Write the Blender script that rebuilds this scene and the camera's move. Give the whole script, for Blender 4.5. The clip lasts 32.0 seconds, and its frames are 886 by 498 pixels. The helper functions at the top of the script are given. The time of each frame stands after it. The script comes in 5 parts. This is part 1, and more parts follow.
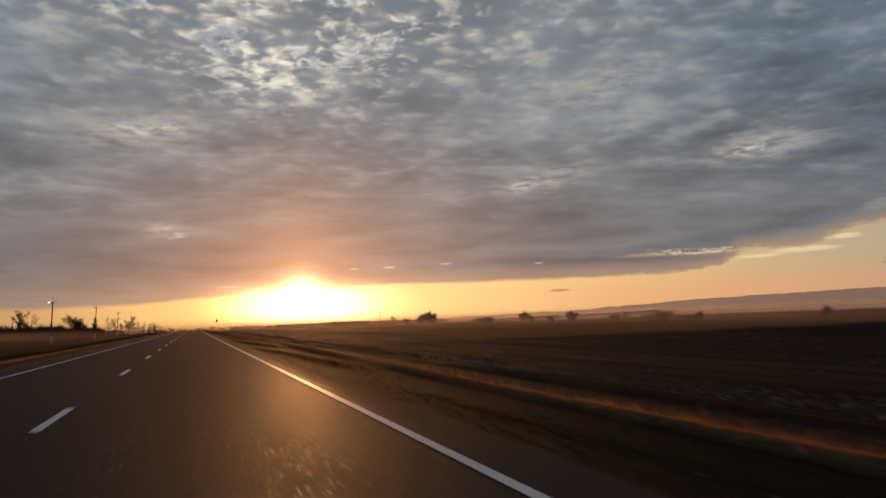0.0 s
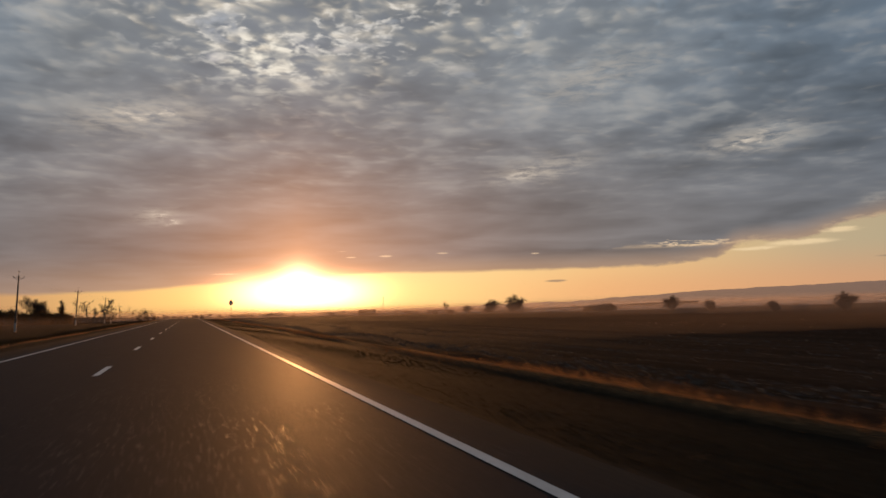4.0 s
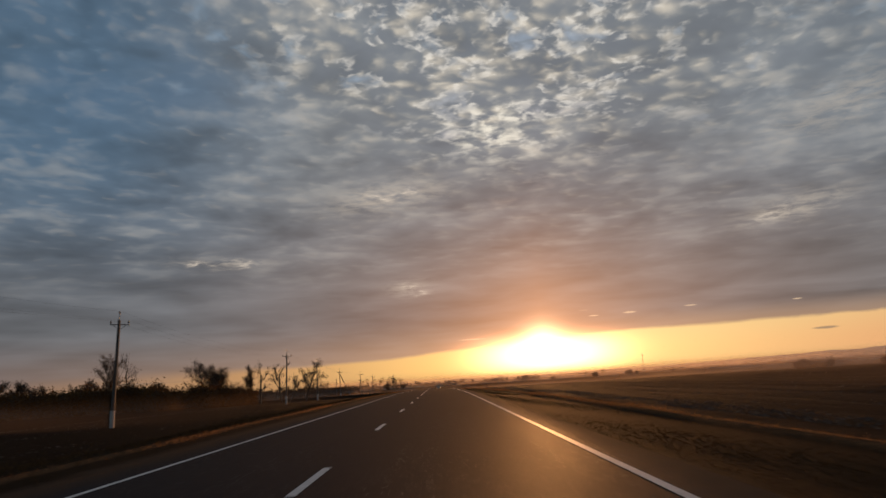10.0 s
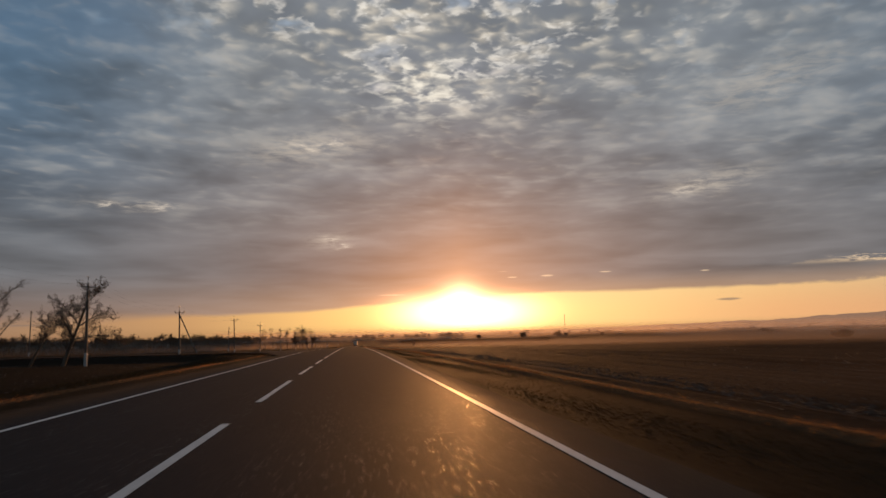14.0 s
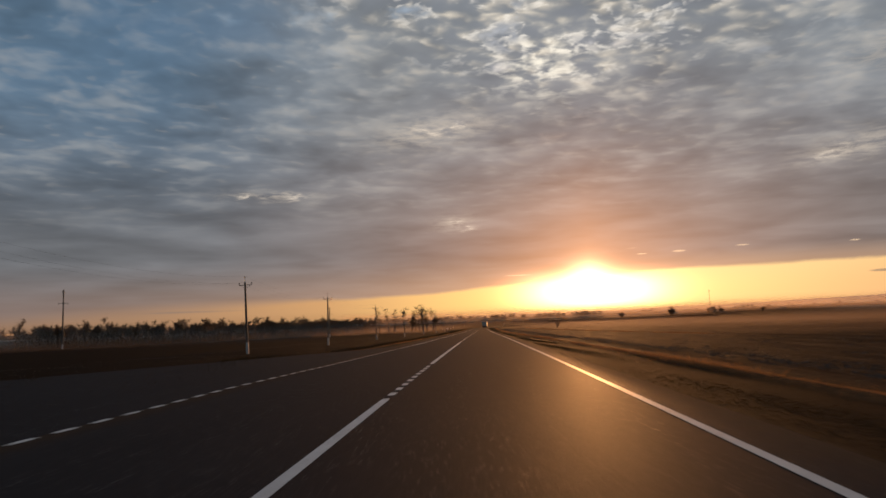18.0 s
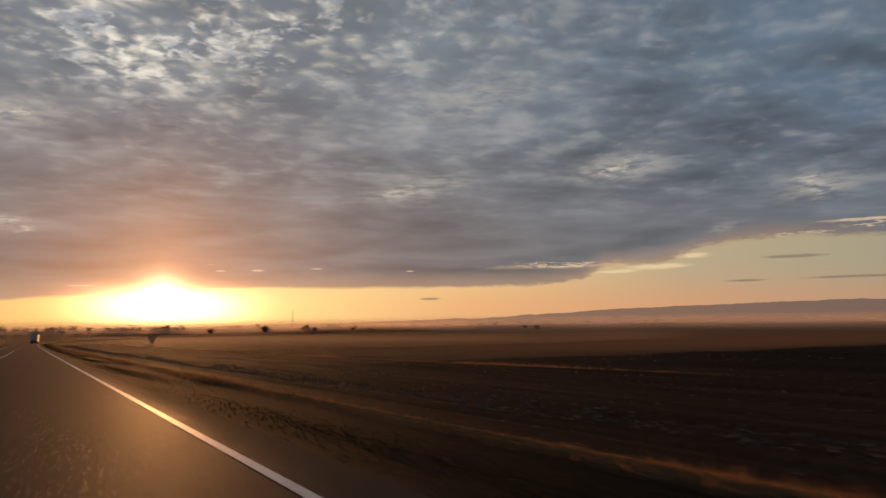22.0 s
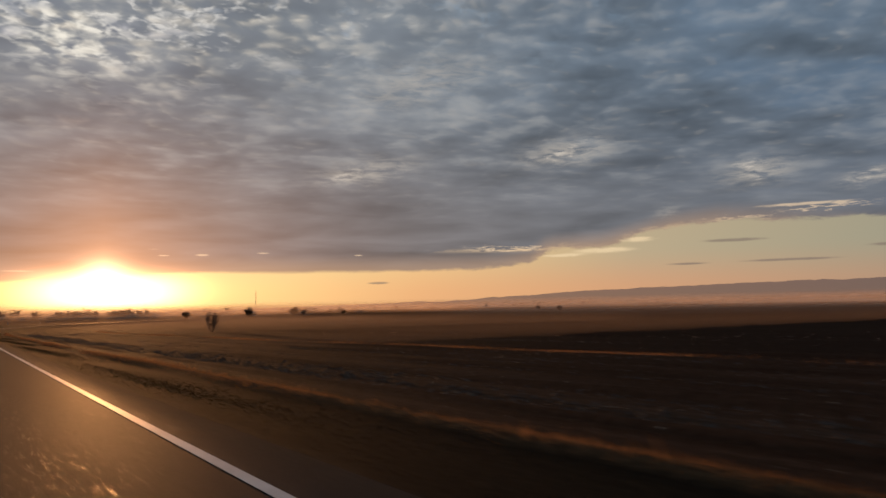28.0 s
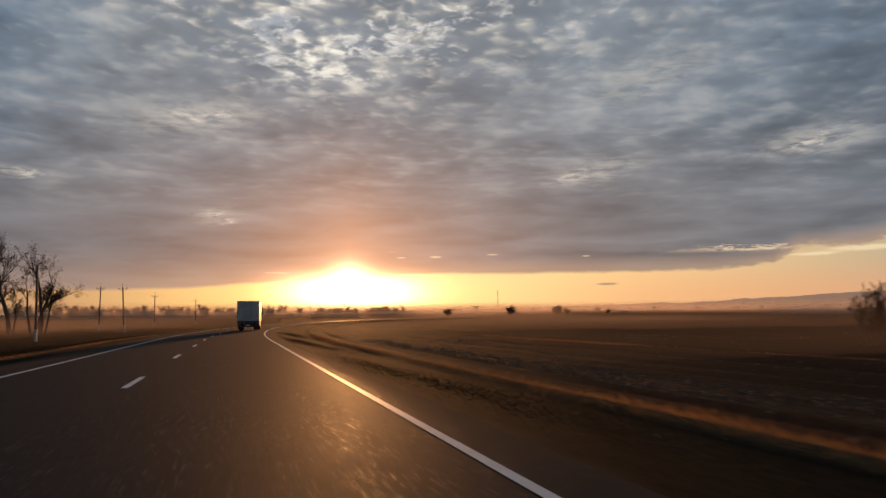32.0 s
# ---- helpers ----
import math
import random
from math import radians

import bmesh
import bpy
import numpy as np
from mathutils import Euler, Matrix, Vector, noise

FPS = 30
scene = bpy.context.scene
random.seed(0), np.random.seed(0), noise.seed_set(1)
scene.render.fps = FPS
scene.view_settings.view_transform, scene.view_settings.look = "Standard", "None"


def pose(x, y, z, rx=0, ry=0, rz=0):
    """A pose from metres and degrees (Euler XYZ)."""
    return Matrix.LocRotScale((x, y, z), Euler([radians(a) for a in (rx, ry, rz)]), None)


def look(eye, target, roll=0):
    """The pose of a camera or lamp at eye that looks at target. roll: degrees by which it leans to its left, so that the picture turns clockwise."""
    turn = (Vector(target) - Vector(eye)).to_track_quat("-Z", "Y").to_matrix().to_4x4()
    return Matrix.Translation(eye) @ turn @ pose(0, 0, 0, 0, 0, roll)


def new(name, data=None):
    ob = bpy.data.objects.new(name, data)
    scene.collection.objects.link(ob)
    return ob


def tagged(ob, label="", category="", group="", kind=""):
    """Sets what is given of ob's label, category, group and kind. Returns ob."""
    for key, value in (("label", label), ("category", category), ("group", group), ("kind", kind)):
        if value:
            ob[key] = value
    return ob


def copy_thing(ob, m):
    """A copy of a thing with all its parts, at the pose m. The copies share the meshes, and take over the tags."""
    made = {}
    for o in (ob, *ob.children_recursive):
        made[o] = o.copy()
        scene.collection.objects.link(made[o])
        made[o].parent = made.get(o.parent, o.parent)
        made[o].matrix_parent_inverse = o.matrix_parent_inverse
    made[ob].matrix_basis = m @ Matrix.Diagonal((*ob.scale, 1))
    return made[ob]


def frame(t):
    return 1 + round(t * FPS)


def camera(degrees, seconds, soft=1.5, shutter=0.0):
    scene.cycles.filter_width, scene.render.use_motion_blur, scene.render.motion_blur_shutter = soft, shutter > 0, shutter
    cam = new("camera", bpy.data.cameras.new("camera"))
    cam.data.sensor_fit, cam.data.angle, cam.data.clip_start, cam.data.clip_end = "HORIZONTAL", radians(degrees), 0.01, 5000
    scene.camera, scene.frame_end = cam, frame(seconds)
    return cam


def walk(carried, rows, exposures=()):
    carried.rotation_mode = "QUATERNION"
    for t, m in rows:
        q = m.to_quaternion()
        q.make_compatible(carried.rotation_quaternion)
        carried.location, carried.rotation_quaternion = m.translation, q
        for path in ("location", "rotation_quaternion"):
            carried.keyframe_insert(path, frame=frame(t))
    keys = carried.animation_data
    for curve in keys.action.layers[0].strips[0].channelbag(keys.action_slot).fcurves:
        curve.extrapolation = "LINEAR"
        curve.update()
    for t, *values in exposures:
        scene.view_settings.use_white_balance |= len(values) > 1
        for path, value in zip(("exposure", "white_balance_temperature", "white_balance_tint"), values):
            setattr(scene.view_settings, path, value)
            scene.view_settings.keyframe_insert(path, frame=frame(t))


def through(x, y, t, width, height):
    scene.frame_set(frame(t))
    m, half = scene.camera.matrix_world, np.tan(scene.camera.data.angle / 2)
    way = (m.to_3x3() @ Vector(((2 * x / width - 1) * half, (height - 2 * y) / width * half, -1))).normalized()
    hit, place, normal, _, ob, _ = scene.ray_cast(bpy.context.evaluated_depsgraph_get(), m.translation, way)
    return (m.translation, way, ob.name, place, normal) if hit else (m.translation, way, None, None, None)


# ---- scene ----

# ---------------------------------------------------------------- camera
cam = camera(60.66, 32.0, shutter=0.3)
# seconds, x, y, z, then the three turns in degrees
PATH = [
    (0, 1.97, 0.00, 1.25, 95.63, 1.84, -18.15),
    (0.5, 1.87, 12.68, 1.32, 98.10, 2.00, -17.89),
    (1, 1.77, 25.35, 1.38, 98.44, 1.18, -17.55),
    (1.5, 1.82, 38.03, 1.45, 96.78, 0.01, -16.82),
    (2, 1.88, 50.70, 1.52, 95.95, 0.20, -16.74),
    (2.5, 1.92, 63.38, 1.58, 94.64, 0.52, -16.94),
    (3, 1.96, 76.05, 1.65, 93.73, 1.04, -17.52),
    (3.5, 1.94, 88.73, 1.71, 93.76, 1.27, -17.85),
    (5.5, 1.87, 139.43, 1.98, 99.82, 1.21, -20.29),
    (6, 1.85, 152.10, 2.05, 99.78, 0.99, -20.11),
    (6.5, 1.85, 164.78, 2.11, 100.12, 1.93, -14.57),
    (7, 1.86, 177.45, 2.18, 100.74, 2.52, -6.20),
    (7.5, 1.93, 190.12, 2.25, 101.08, 3.21, -4.31),
    (8, 2.00, 202.80, 2.31, 101.00, 3.40, -2.29),
    (8.5, 2.07, 215.48, 2.38, 100.75, 3.24, -1.78),
    (9, 2.07, 228.15, 2.44, 100.74, 3.57, -1.28),
    (9.5, 2.00, 240.83, 2.51, 100.49, 3.54, -0.78),
    (10, 1.94, 253.50, 2.58, 100.10, 3.44, -0.07),
    (10.5, 1.89, 266.18, 2.64, 99.47, 3.28, 0.01),
    (11, 1.83, 278.85, 2.71, 99.20, 3.36, 0.22),
    (11.5, 1.83, 291.53, 2.78, 99.13, 3.25, 0.17),
    (12, 1.83, 304.20, 2.84, 98.46, 2.16, 0.12),
    (12.5, 1.84, 316.88, 2.91, 97.58, 1.90, -1.06),
    (13, 1.83, 329.55, 2.95, 97.22, 2.20, -3.31),
    (13.5, 1.78, 342.23, 2.99, 96.72, 2.12, -4.98),
    (14, 1.70, 354.90, 3.00, 96.56, 1.17, -6.27),
    (14.5, 1.58, 367.58, 3.00, 96.56, 0.78, -7.56),
    (16.5, 1.08, 418.28, 2.89, 95.37, 1.13, -10.06),
    (17, 0.97, 430.95, 2.84, 95.45, 1.96, -9.27),
    (17.5, 0.84, 443.62, 2.78, 95.46, 1.58, -3.44),
    (18, 0.71, 456.30, 2.70, 95.37, 2.16, 3.34),
    (18.5, 0.64, 468.98, 2.61, 94.29, 4.08, 5.39),
    (19, 0.56, 481.65, 2.50, 94.38, 3.24, 7.27),
    (19.5, 0.46, 494.33, 2.38, 95.09, 1.53, 8.10),
    (20, 0.36, 507.00, 2.25, 95.34, 0.33, 8.01),
    (20.5, 0.34, 519.68, 2.11, 95.61, 0.59, -1.85),
    (21, 0.33, 532.35, 1.97, 95.57, 1.32, -10.82),
    (21.5, 0.34, 545.02, 1.82, 95.36, 1.13, -22.51),
    (22, 0.35, 557.70, 1.67, 95.96, 0.63, -27.95),
    (22.5, 0.31, 570.38, 1.52, 95.37, 1.63, -32.92),
    (23, 0.28, 583.05, 1.36, 95.16, 1.18, -33.72),
    (23.5, 0.17, 595.73, 1.21, 95.12, 1.22, -33.78),
    (24, 0.06, 608.40, 1.06, 94.54, 2.21, -33.10),
    (24.5, -0.05, 621.08, 0.92, 93.67, 1.46, -33.33),
    (25, -0.15, 633.75, 0.77, 93.56, 1.08, -33.31),
    (25.5, -0.26, 646.43, 0.63, 93.56, 1.02, -33.15),
    (27.5, -0.73, 697.12, 0.07, 94.25, 1.94, -32.96),
    (28, -0.84, 709.80, -0.06, 94.70, 1.03, -31.82),
    (28.5, -1.01, 722.48, -0.20, 95.02, 0.25, -26.80),
    (29, -1.17, 735.15, -0.33, 95.29, 0.14, -22.64),
    (29.5, -1.30, 747.83, -0.45, 95.65, -0.41, -20.27),
    (30, -1.42, 760.50, -0.57, 95.62, -0.82, -18.87),
    (30.5, -1.53, 773.18, -0.68, 95.56, -1.10, -17.37),
    (31, -1.63, 785.85, -0.78, 95.48, -0.47, -15.97),
    (31.5, -1.73, 798.53, -0.89, 95.29, -0.16, -15.30),
    (32, -1.83, 811.20, -0.98, 94.96, 0.31, -14.75),
]
walk(cam, [(t, pose(*p)) for t, *p in PATH],
     [(0, 0.02, 6750, 10), (6, 0, 6750, 10), (9, -0.05, 6750, 10), (11, -0.09, 6750, 10), (13, -0.13, 6750, 10), (14, 0.02, 6750, 10), (15.5, 0, 6750, 10), (17, 0.02, 6750, 10), (18, 0.15, 6750, 10), (19, 0.17, 6750, 10), (19.6, 0.05, 6750, 10), (20, -0.04, 6750, 10), (22, -0.04, 6650, 10), (24, 0.06, 6520, 10), (25, 0.08, 6520, 10), (28, 0, 6520, 10), (29, 0.02, 6520, 10), (30, 0.17, 6520, 10), (32, 0.15, 6520, 10)])

# ---------------------------------------------------------------- world
SUN_AZ, SUN_EL = 7.7, 2.3      # degrees right of the road's line, and above the horizon


class Val:
    """A socket of the world's node tree, with arithmetic."""
    tree = None

    def __init__(self, socket):
        self.s = socket

    @staticmethod
    def link(value, socket):
        if isinstance(value, Val):
            Val.tree.links.new(value.s, socket)
        else:
            socket.default_value = value

    @staticmethod
    def op(kind, a, b=None, c=None):
        n = Val.tree.nodes.new("ShaderNodeMath")
        n.operation = kind
        for i, v in enumerate((a, b, c)):
            if v is not None:
                Val.link(v, n.inputs[i])
        return Val(n.outputs[0])

    def __add__(self, o): return Val.op("ADD", self, o)
    def __radd__(self, o): return Val.op("ADD", o, self)
    def __sub__(self, o): return Val.op("SUBTRACT", self, o)
    def __rsub__(self, o): return Val.op("SUBTRACT", o, self)
    def __mul__(self, o): return Val.op("MULTIPLY", self, o)
    def __rmul__(self, o): return Val.op("MULTIPLY", o, self)
    def __truediv__(self, o): return Val.op("DIVIDE", self, o)


def step(v, lo, hi):
    n = Val.tree.nodes.new("ShaderNodeMapRange")
    n.interpolation_type = "SMOOTHSTEP"
    Val.link(v, n.inputs["Value"])
    Val.link(lo, n.inputs["From Min"])
    Val.link(hi, n.inputs["From Max"])
    return Val(n.outputs["Result"])


def ramp_of(v, lo, hi, stops, ease="LINEAR"):
    """A colour ramp over v from lo to hi; stops are (value, colour)."""
    n = Val.tree.nodes.new("ShaderNodeValToRGB")
    n.color_ramp.interpolation = ease
    while len(n.color_ramp.elements) < len(stops):
        n.color_ramp.elements.new(0.5)
    for e, (p, c) in zip(n.color_ramp.elements, stops):
        e.position = (p - lo) / (hi - lo)
        e.color = (*c, 1) if isinstance(c, tuple) else (c, c, c, 1)
    Val.link((v - lo) * (1 / (hi - lo)), n.inputs[0])
    return Val(n.outputs[0])


def blend(f, a, b, kind="MIX"):
    n = Val.tree.nodes.new("ShaderNodeMix")
    n.data_type, n.blend_type = "RGBA", kind
    Val.link(f, n.inputs[0])
    for v, i in ((a, 6), (b, 7)):
        Val.link((*v, 1) if isinstance(v, tuple) else v, n.inputs[i])
    return Val(n.outputs[2])


def tint(colour, v):
    """colour times the value v"""
    n = Val.tree.nodes.new("ShaderNodeVectorMath")
    n.operation = "SCALE"
    Val.link(colour, n.inputs[0])
    Val.link(v, n.inputs["Scale"])
    return Val(n.outputs[0])


def cloud_noise(u, v, scale, detail=4.0, rough=0.55, turn=0.0, w=0.0):
    n = Val.tree.nodes.new("ShaderNodeCombineXYZ")
    Val.link(u, n.inputs[0])
    Val.link(v, n.inputs[1])
    n.inputs[2].default_value = w
    t = Val.tree.nodes.new("ShaderNodeTexNoise")
    t.inputs["Scale"].default_value = scale
    t.inputs["Detail"].default_value = detail
    t.inputs["Roughness"].default_value = rough
    t.inputs["Distortion"].default_value = turn
    Val.tree.links.new(n.outputs[0], t.inputs["Vector"])
    return Val(t.outputs[0])


def build_world():
    world = bpy.data.worlds.new("sky")
    world.use_nodes = True
    scene.world = world
    tree = Val.tree = world.node_tree
    tree.nodes.clear()
    co = tree.nodes.new("ShaderNodeTexCoord")
    sep = tree.nodes.new("ShaderNodeSeparateXYZ")
    tree.links.new(co.outputs["Generated"], sep.inputs[0])
    x, y, z = (Val(sep.outputs[i]) for i in range(3))
    az = Val.op("ARCTAN2", x, y) * 57.296
    el = Val.op("ARCSINE", z) * 57.296
    up = Val.op("MAXIMUM", z, 0.0) + 0.09
    # rows of cloud draw together towards the horizon
    u, v = az * 0.0262, Val.op("LOGARITHM", up - 0.03, 2.7183) * -1.45

    def spot(a, e, wa, we, power=2.0):
        """A soft spot of the sky round (a, e) degrees."""
        d = Val.op("POWER", Val.op("ABSOLUTE", (az - a) / wa), power) + Val.op("POWER", Val.op("ABSOLUTE", (el - e) / we), power)
        return Val.op("EXPONENT", d * -1.0)

    big = cloud_noise(u, v, 2.0, 3, 0.5, 0.4)
    mid = cloud_noise(u, v, 5.0, 3, 0.48, 0.3, 2.0)
    lump = cloud_noise(u, v, 11.0, 2, 0.45, 0.3, 21.0)
    fine = cloud_noise(u, v, 21.0, 2, 0.5, 0.4, 5.0)
    fine2 = cloud_noise(u, v, 36.0, 2, 0.5, 0.4, 9.0)
    # small rounded cloudlets in rows
    bumpy = tree.nodes.new("ShaderNodeTexVoronoi")
    bumpy.feature, bumpy.inputs["Scale"].default_value, bumpy.inputs["Smoothness"].default_value = "SMOOTH_F1", 21.0, 0.7
    wavy = tree.nodes.new("ShaderNodeCombineXYZ")
    Val.link(u + (mid - .5) * .16 + (fine - .5) * .05, wavy.inputs[0])
    Val.link(v * 1.15 + (lump - .5) * .10 + (big - .5) * .2 - u * .25, wavy.inputs[1])
    tree.links.new(wavy.outputs[0], bumpy.inputs["Vector"])
    puff = .42 - Val(bumpy.outputs["Distance"])          # high in the middle of a cloudlet
    streak = cloud_noise(az * 0.14, el * 0.6, 1.5, 2, 0.5, 0.4, 3.0)
    torn = cloud_noise(az * 0.30, el * 1.3, 2.2, 5, 0.62, 0.5, 4.0)

    # clear strip under the cloud deck
    low = ramp_of(az, -60, 90, [(-60, (.20, .14, .12)), (-36, (.26, .165, .115)), (-25, (.36, .215, .130)), (-12, (.58, .32, .145)), (0, (.90, .53, .19)),
                                (8, (1.0, .70, .28)), (17, (.98, .60, .25)), (30, (.85, .45, .205)), (46, (.66, .35, .190)), (64, (.46, .285, .185)), (90, (.34, .25, .2))])
    high = ramp_of(az, -60, 90, [(-60, (.2, .15, .14)), (-30, (.30, .20, .15)), (-12, (.66, .38, .18)), (8, (1.0, .8, .38)), (30, (.86, .58, .27)), (46, (.50, .40, .255)),
                                 (64, (.35, .325, .235)), (90, (.30, .30, .28))])
    clear = blend(step(el, 1.0, 4.6), low, high)
    haze = ramp_of(az, -60, 90, [(-60, (.14, .095, .08)), (-20, (.34, .19, .10)), (0, (.62, .34, .13)), (8, (.85, .5, .17)), (20, (.62, .35, .14)), (45, (.36, .22, .15)), (90, (.18, .13, .11))])
    clear = blend(step(el, 1.1, 0.0), clear, haze)
    # thin dark cloud bars in the clear part
    bars = spot(53, 4.66, 2.2, .13) + spot(49.8, 3.1, 1.4, .09) + spot(56.5, 3.14, 3.2, .10) + spot(27, 2.2, .8, .1) + spot(62.5, 3.9, 1.4, .12) + spot(-22, 1.25, 5, .1) * .6
    clear = blend(step(bars * (0.3 + torn * 1.4), 0.2, 0.8) * 0.7, clear, (.22, .17, .14))
    lit_bar = spot(44.0, 4.3, 2.4, .24) + spot(40.8, 4.0, 1.6, .14) + spot(46.2, 5.0, 1.6, .22)
    clear = blend(step(lit_bar * (0.2 + torn * 1.5), 0.25, 0.9) * 0.7, clear, (.88, .68, .42))

    # the deck's lower edge, in tens of degrees
    edge = ramp_of(az, -60, 90, [(-60, .0), (-37, .06), (-27, .118), (-15, .168), (-4, .198), (4, .255), (12.6, .305), (26, .305), (36, .315), (38.5, .35), (39.8, .435), (44, .455),
                                 (46, .505), (49, .575), (52, .61), (58, .585), (64, .555), (90, .57)]) * 10.0
    rag = (cloud_noise(az * 0.10, el * 0.3, 2.6, 6, 0.68, 0.3, 7.0) - 0.5) * 1.3 * step(az, 20.0, 40.0) + (streak - 0.5) * 0.22 + (torn - .5) * .12
    melt = step(az, -8.0, -24.0)          # left of the sun the edge melts into the haze
    deck = step(el + rag * (1.0 - melt * .5) - edge, -0.12 - melt * .4, 0.20 + melt * .65)
    tongue = spot(33.8, 3.75, 4.3, .38, 2.0) * step(streak + (torn - .5) * .5, 0.36, 0.56)
    lit_gap = spot(38.5, 4.52, 5.2, .13, 2.0) * step(cloud_noise(az * 0.22, el * 1.7, 2.6, 5, .65, .5, 1.0), .46, .60)
    deck = Val.op("MAXIMUM", deck, step(tongue, 0.3, 0.7))

    # colour of the deck
    far = ramp_of(az, -60, 90, [(-60, (.115, .120, .135)), (-20, (.140, .150, .166)), (6, (.222, .196, .190)), (30, (.176, .172, .178)), (60, (.136, .150, .176)), (90, (.10, .11, .14))])
    grey = blend(step(el, 4.0, 19.0), far, blend(step(az, -6.0, -26.0), blend(step(az, 16.0, 54.0), (.224, .247, .272), (.146, .190, .244)), (.094, .156, .232)))
    veil = step(el, 5.0, 13.0)
    calm = 1.0 - step(az, 2.0, -16.0) * .05          # smoother cloud on the left
    lum = 0.98 + ((mid - .5) * .95 + (big - 0.5) * 0.80 + (streak - 0.5) * 0.30 * (1.0 - veil * .75) + (lump - .5) * 0.55 * veil + (fine - 0.5) * 0.20 * veil) * calm
    lum = lum * (1.0 - spot(40, 23, 11, 6) * .06)
    sheet = tint(grey, lum)
    pale = step(lump * .5 + mid * .5 + (fine - .5) * .2, .50, .68) * veil
    sheet = blend(pale * calm * 0.40, sheet, (.385, .38, .365))
    shade = step(lump * .4 + mid * .6, .47, .34) * veil
    sheet = blend(shade * calm * 0.22, sheet, tint(sheet, .72))
    sheet = blend(step(puff + (mid - .5) * .4, .06, -.22) * veil * .27, sheet, blend(1.0, tint(sheet, .66), (.002, .010, .022), "ADD"))
    sheet = blend(step(puff + (mid - .5) * .5, .06, .34) * veil * .13, sheet, (.46, .42, .375))
    blue_part = (spot(-28, 23, 10, 5) + spot(59, 15.5, 10, 3.4) + spot(-17, 23, 6, 3) * 0.6 + spot(48, 23, 8, 4) * 0.6) * step(big * .6 + mid * 0.5, 0.42, 0.66)
    sheet = blend(Val.op("MINIMUM", blue_part, 1.0) * 0.68, sheet, (.085, .150, .240))

    # broken, sunlit rippled field high above the sun
    field = spot(7, 21, 11, 5.2) + spot(12, 28, 20, 6.5) * 0.8 + spot(25, 20.5, 8, 3.4) * 0.3 + spot(-6, 26, 8, 4.5) * 0.6
    field = Val.op("MINIMUM", field, 1.0)
    cells = (fine - .5) * .55 + (lump - .5) * .35 + (mid - .5) * .3 + puff * .45
    sheet = blend(field * step(cells, -.10, .32) * 0.8, sheet, (.63, .575, .49))
    sheet = blend(field * step(cells, .08, -.24) * 0.5, sheet, (.195, .222, .268))
    gaps = (cloud_noise(u, v, 8.0, 3, .5, .4, 12.0) - .5) + (fine - .5) * .55
    air = tree.nodes.new("ShaderNodeTexSky")
    air.sky_type, air.sun_disc = "NISHITA", False
    air.sun_elevation, air.sun_rotation = radians(SUN_EL), radians(SUN_AZ)
    open_blue = blend(1.0, tint(Val(air.outputs[0]), 0.10), (.09, .19, .32), "ADD")
    hole = Val.op("MINIMUM", field + spot(-14, 25, 16, 5) * .4 + spot(36, 24, 14, 5) * .4, 1.0) * step(gaps, .05, .34)
    sheet = blend(hole * 0.95, sheet, open_blue)
    crest = step(cells + (fine2 - .5) * .35, .02, .42)
    sheet = blend(Val.op("POWER", field, 2.0) * crest * 0.62, sheet, (.84, .78, .67))
    rims = step(gaps, -.02, .08) * step(gaps, .20, .08) * step(fine2, .40, .66)
    sheet = blend(Val.op("POWER", field, 2.0) * rims * .6, sheet, (.88, .85, .80))
    core = spot(5.2, 18.6, 3.4, 1.9) * step(fine * .6 + fine2 * .4, 0.42, 0.66)
    sheet = blend(core * 0.75, sheet, (1.0, .95, .82))

    # wisps that catch the light lower down
    def stroke(a, e, wa, we, slope=0.0):
        """A soft slanting streak."""
        d = Val.op("POWER", (az - a) / wa, 2.0) + Val.op("POWER", (el - e - (az - a) * slope + (fine2 - .5) * .9 + (torn - .5) * .8) / (we * 1.5), 2.0)
        return Val.op("EXPONENT", d * -1.0)

    wisp = (stroke(26.2, 10.6, 3.4, .50, .15) + stroke(41.3, 11.7, 3.0, .60, .10) + stroke(54.8, 9.4, 2.2, .55, .08) + stroke(61.6, 8.45, 1.6, .30, .12) + stroke(-2.0, 7.3, 1.6, .35, 0)
            + stroke(-16, 9.65, 3.4, .22, 0) * 0.7 + stroke(-3.4, 14.3, 4.2, .7, .1) + stroke(30, 17, 5, 1.0, .2) * 0.6 + stroke(48.5, 6.9, 1.0, .3, .3) * .5)
    wisp = wisp * step(torn + (fine - .5) * .25, 0.30, 0.66)
    sheet = blend(Val.op("MINIMUM", wisp, 1.0) * 0.72, sheet, (.49, .445, .39))
    spark = (stroke(24.3, 10.25, 1.1, .16, .2) + stroke(42.7, 12.3, .9, .12, .25) + stroke(41.0, 11.5, 1.6, .10, .1) + stroke(54.2, 9.95, .9, .11, .15) + stroke(54.8, 9.3, .4, .25, 0) * .8 + stroke(61.4, 8.55, 1.0, .13, .15)
             + stroke(-2.0, 7.4, .5, .07) + stroke(-1.2, 7.0, .4, .06) + stroke(-14.1, 9.62, .7, .09) + stroke(-17.6, 9.6, .8, .07) + stroke(-3.9, 14.25, 1.2, .14, -.2) + stroke(-2.2, 14.5, 1.3, .10, .2))
    sheet = blend(Val.op("MINIMUM", spark * step(torn * .6 + fine * .4, .40, .62), 1.0) * .5, sheet, (.88, .78, .66))
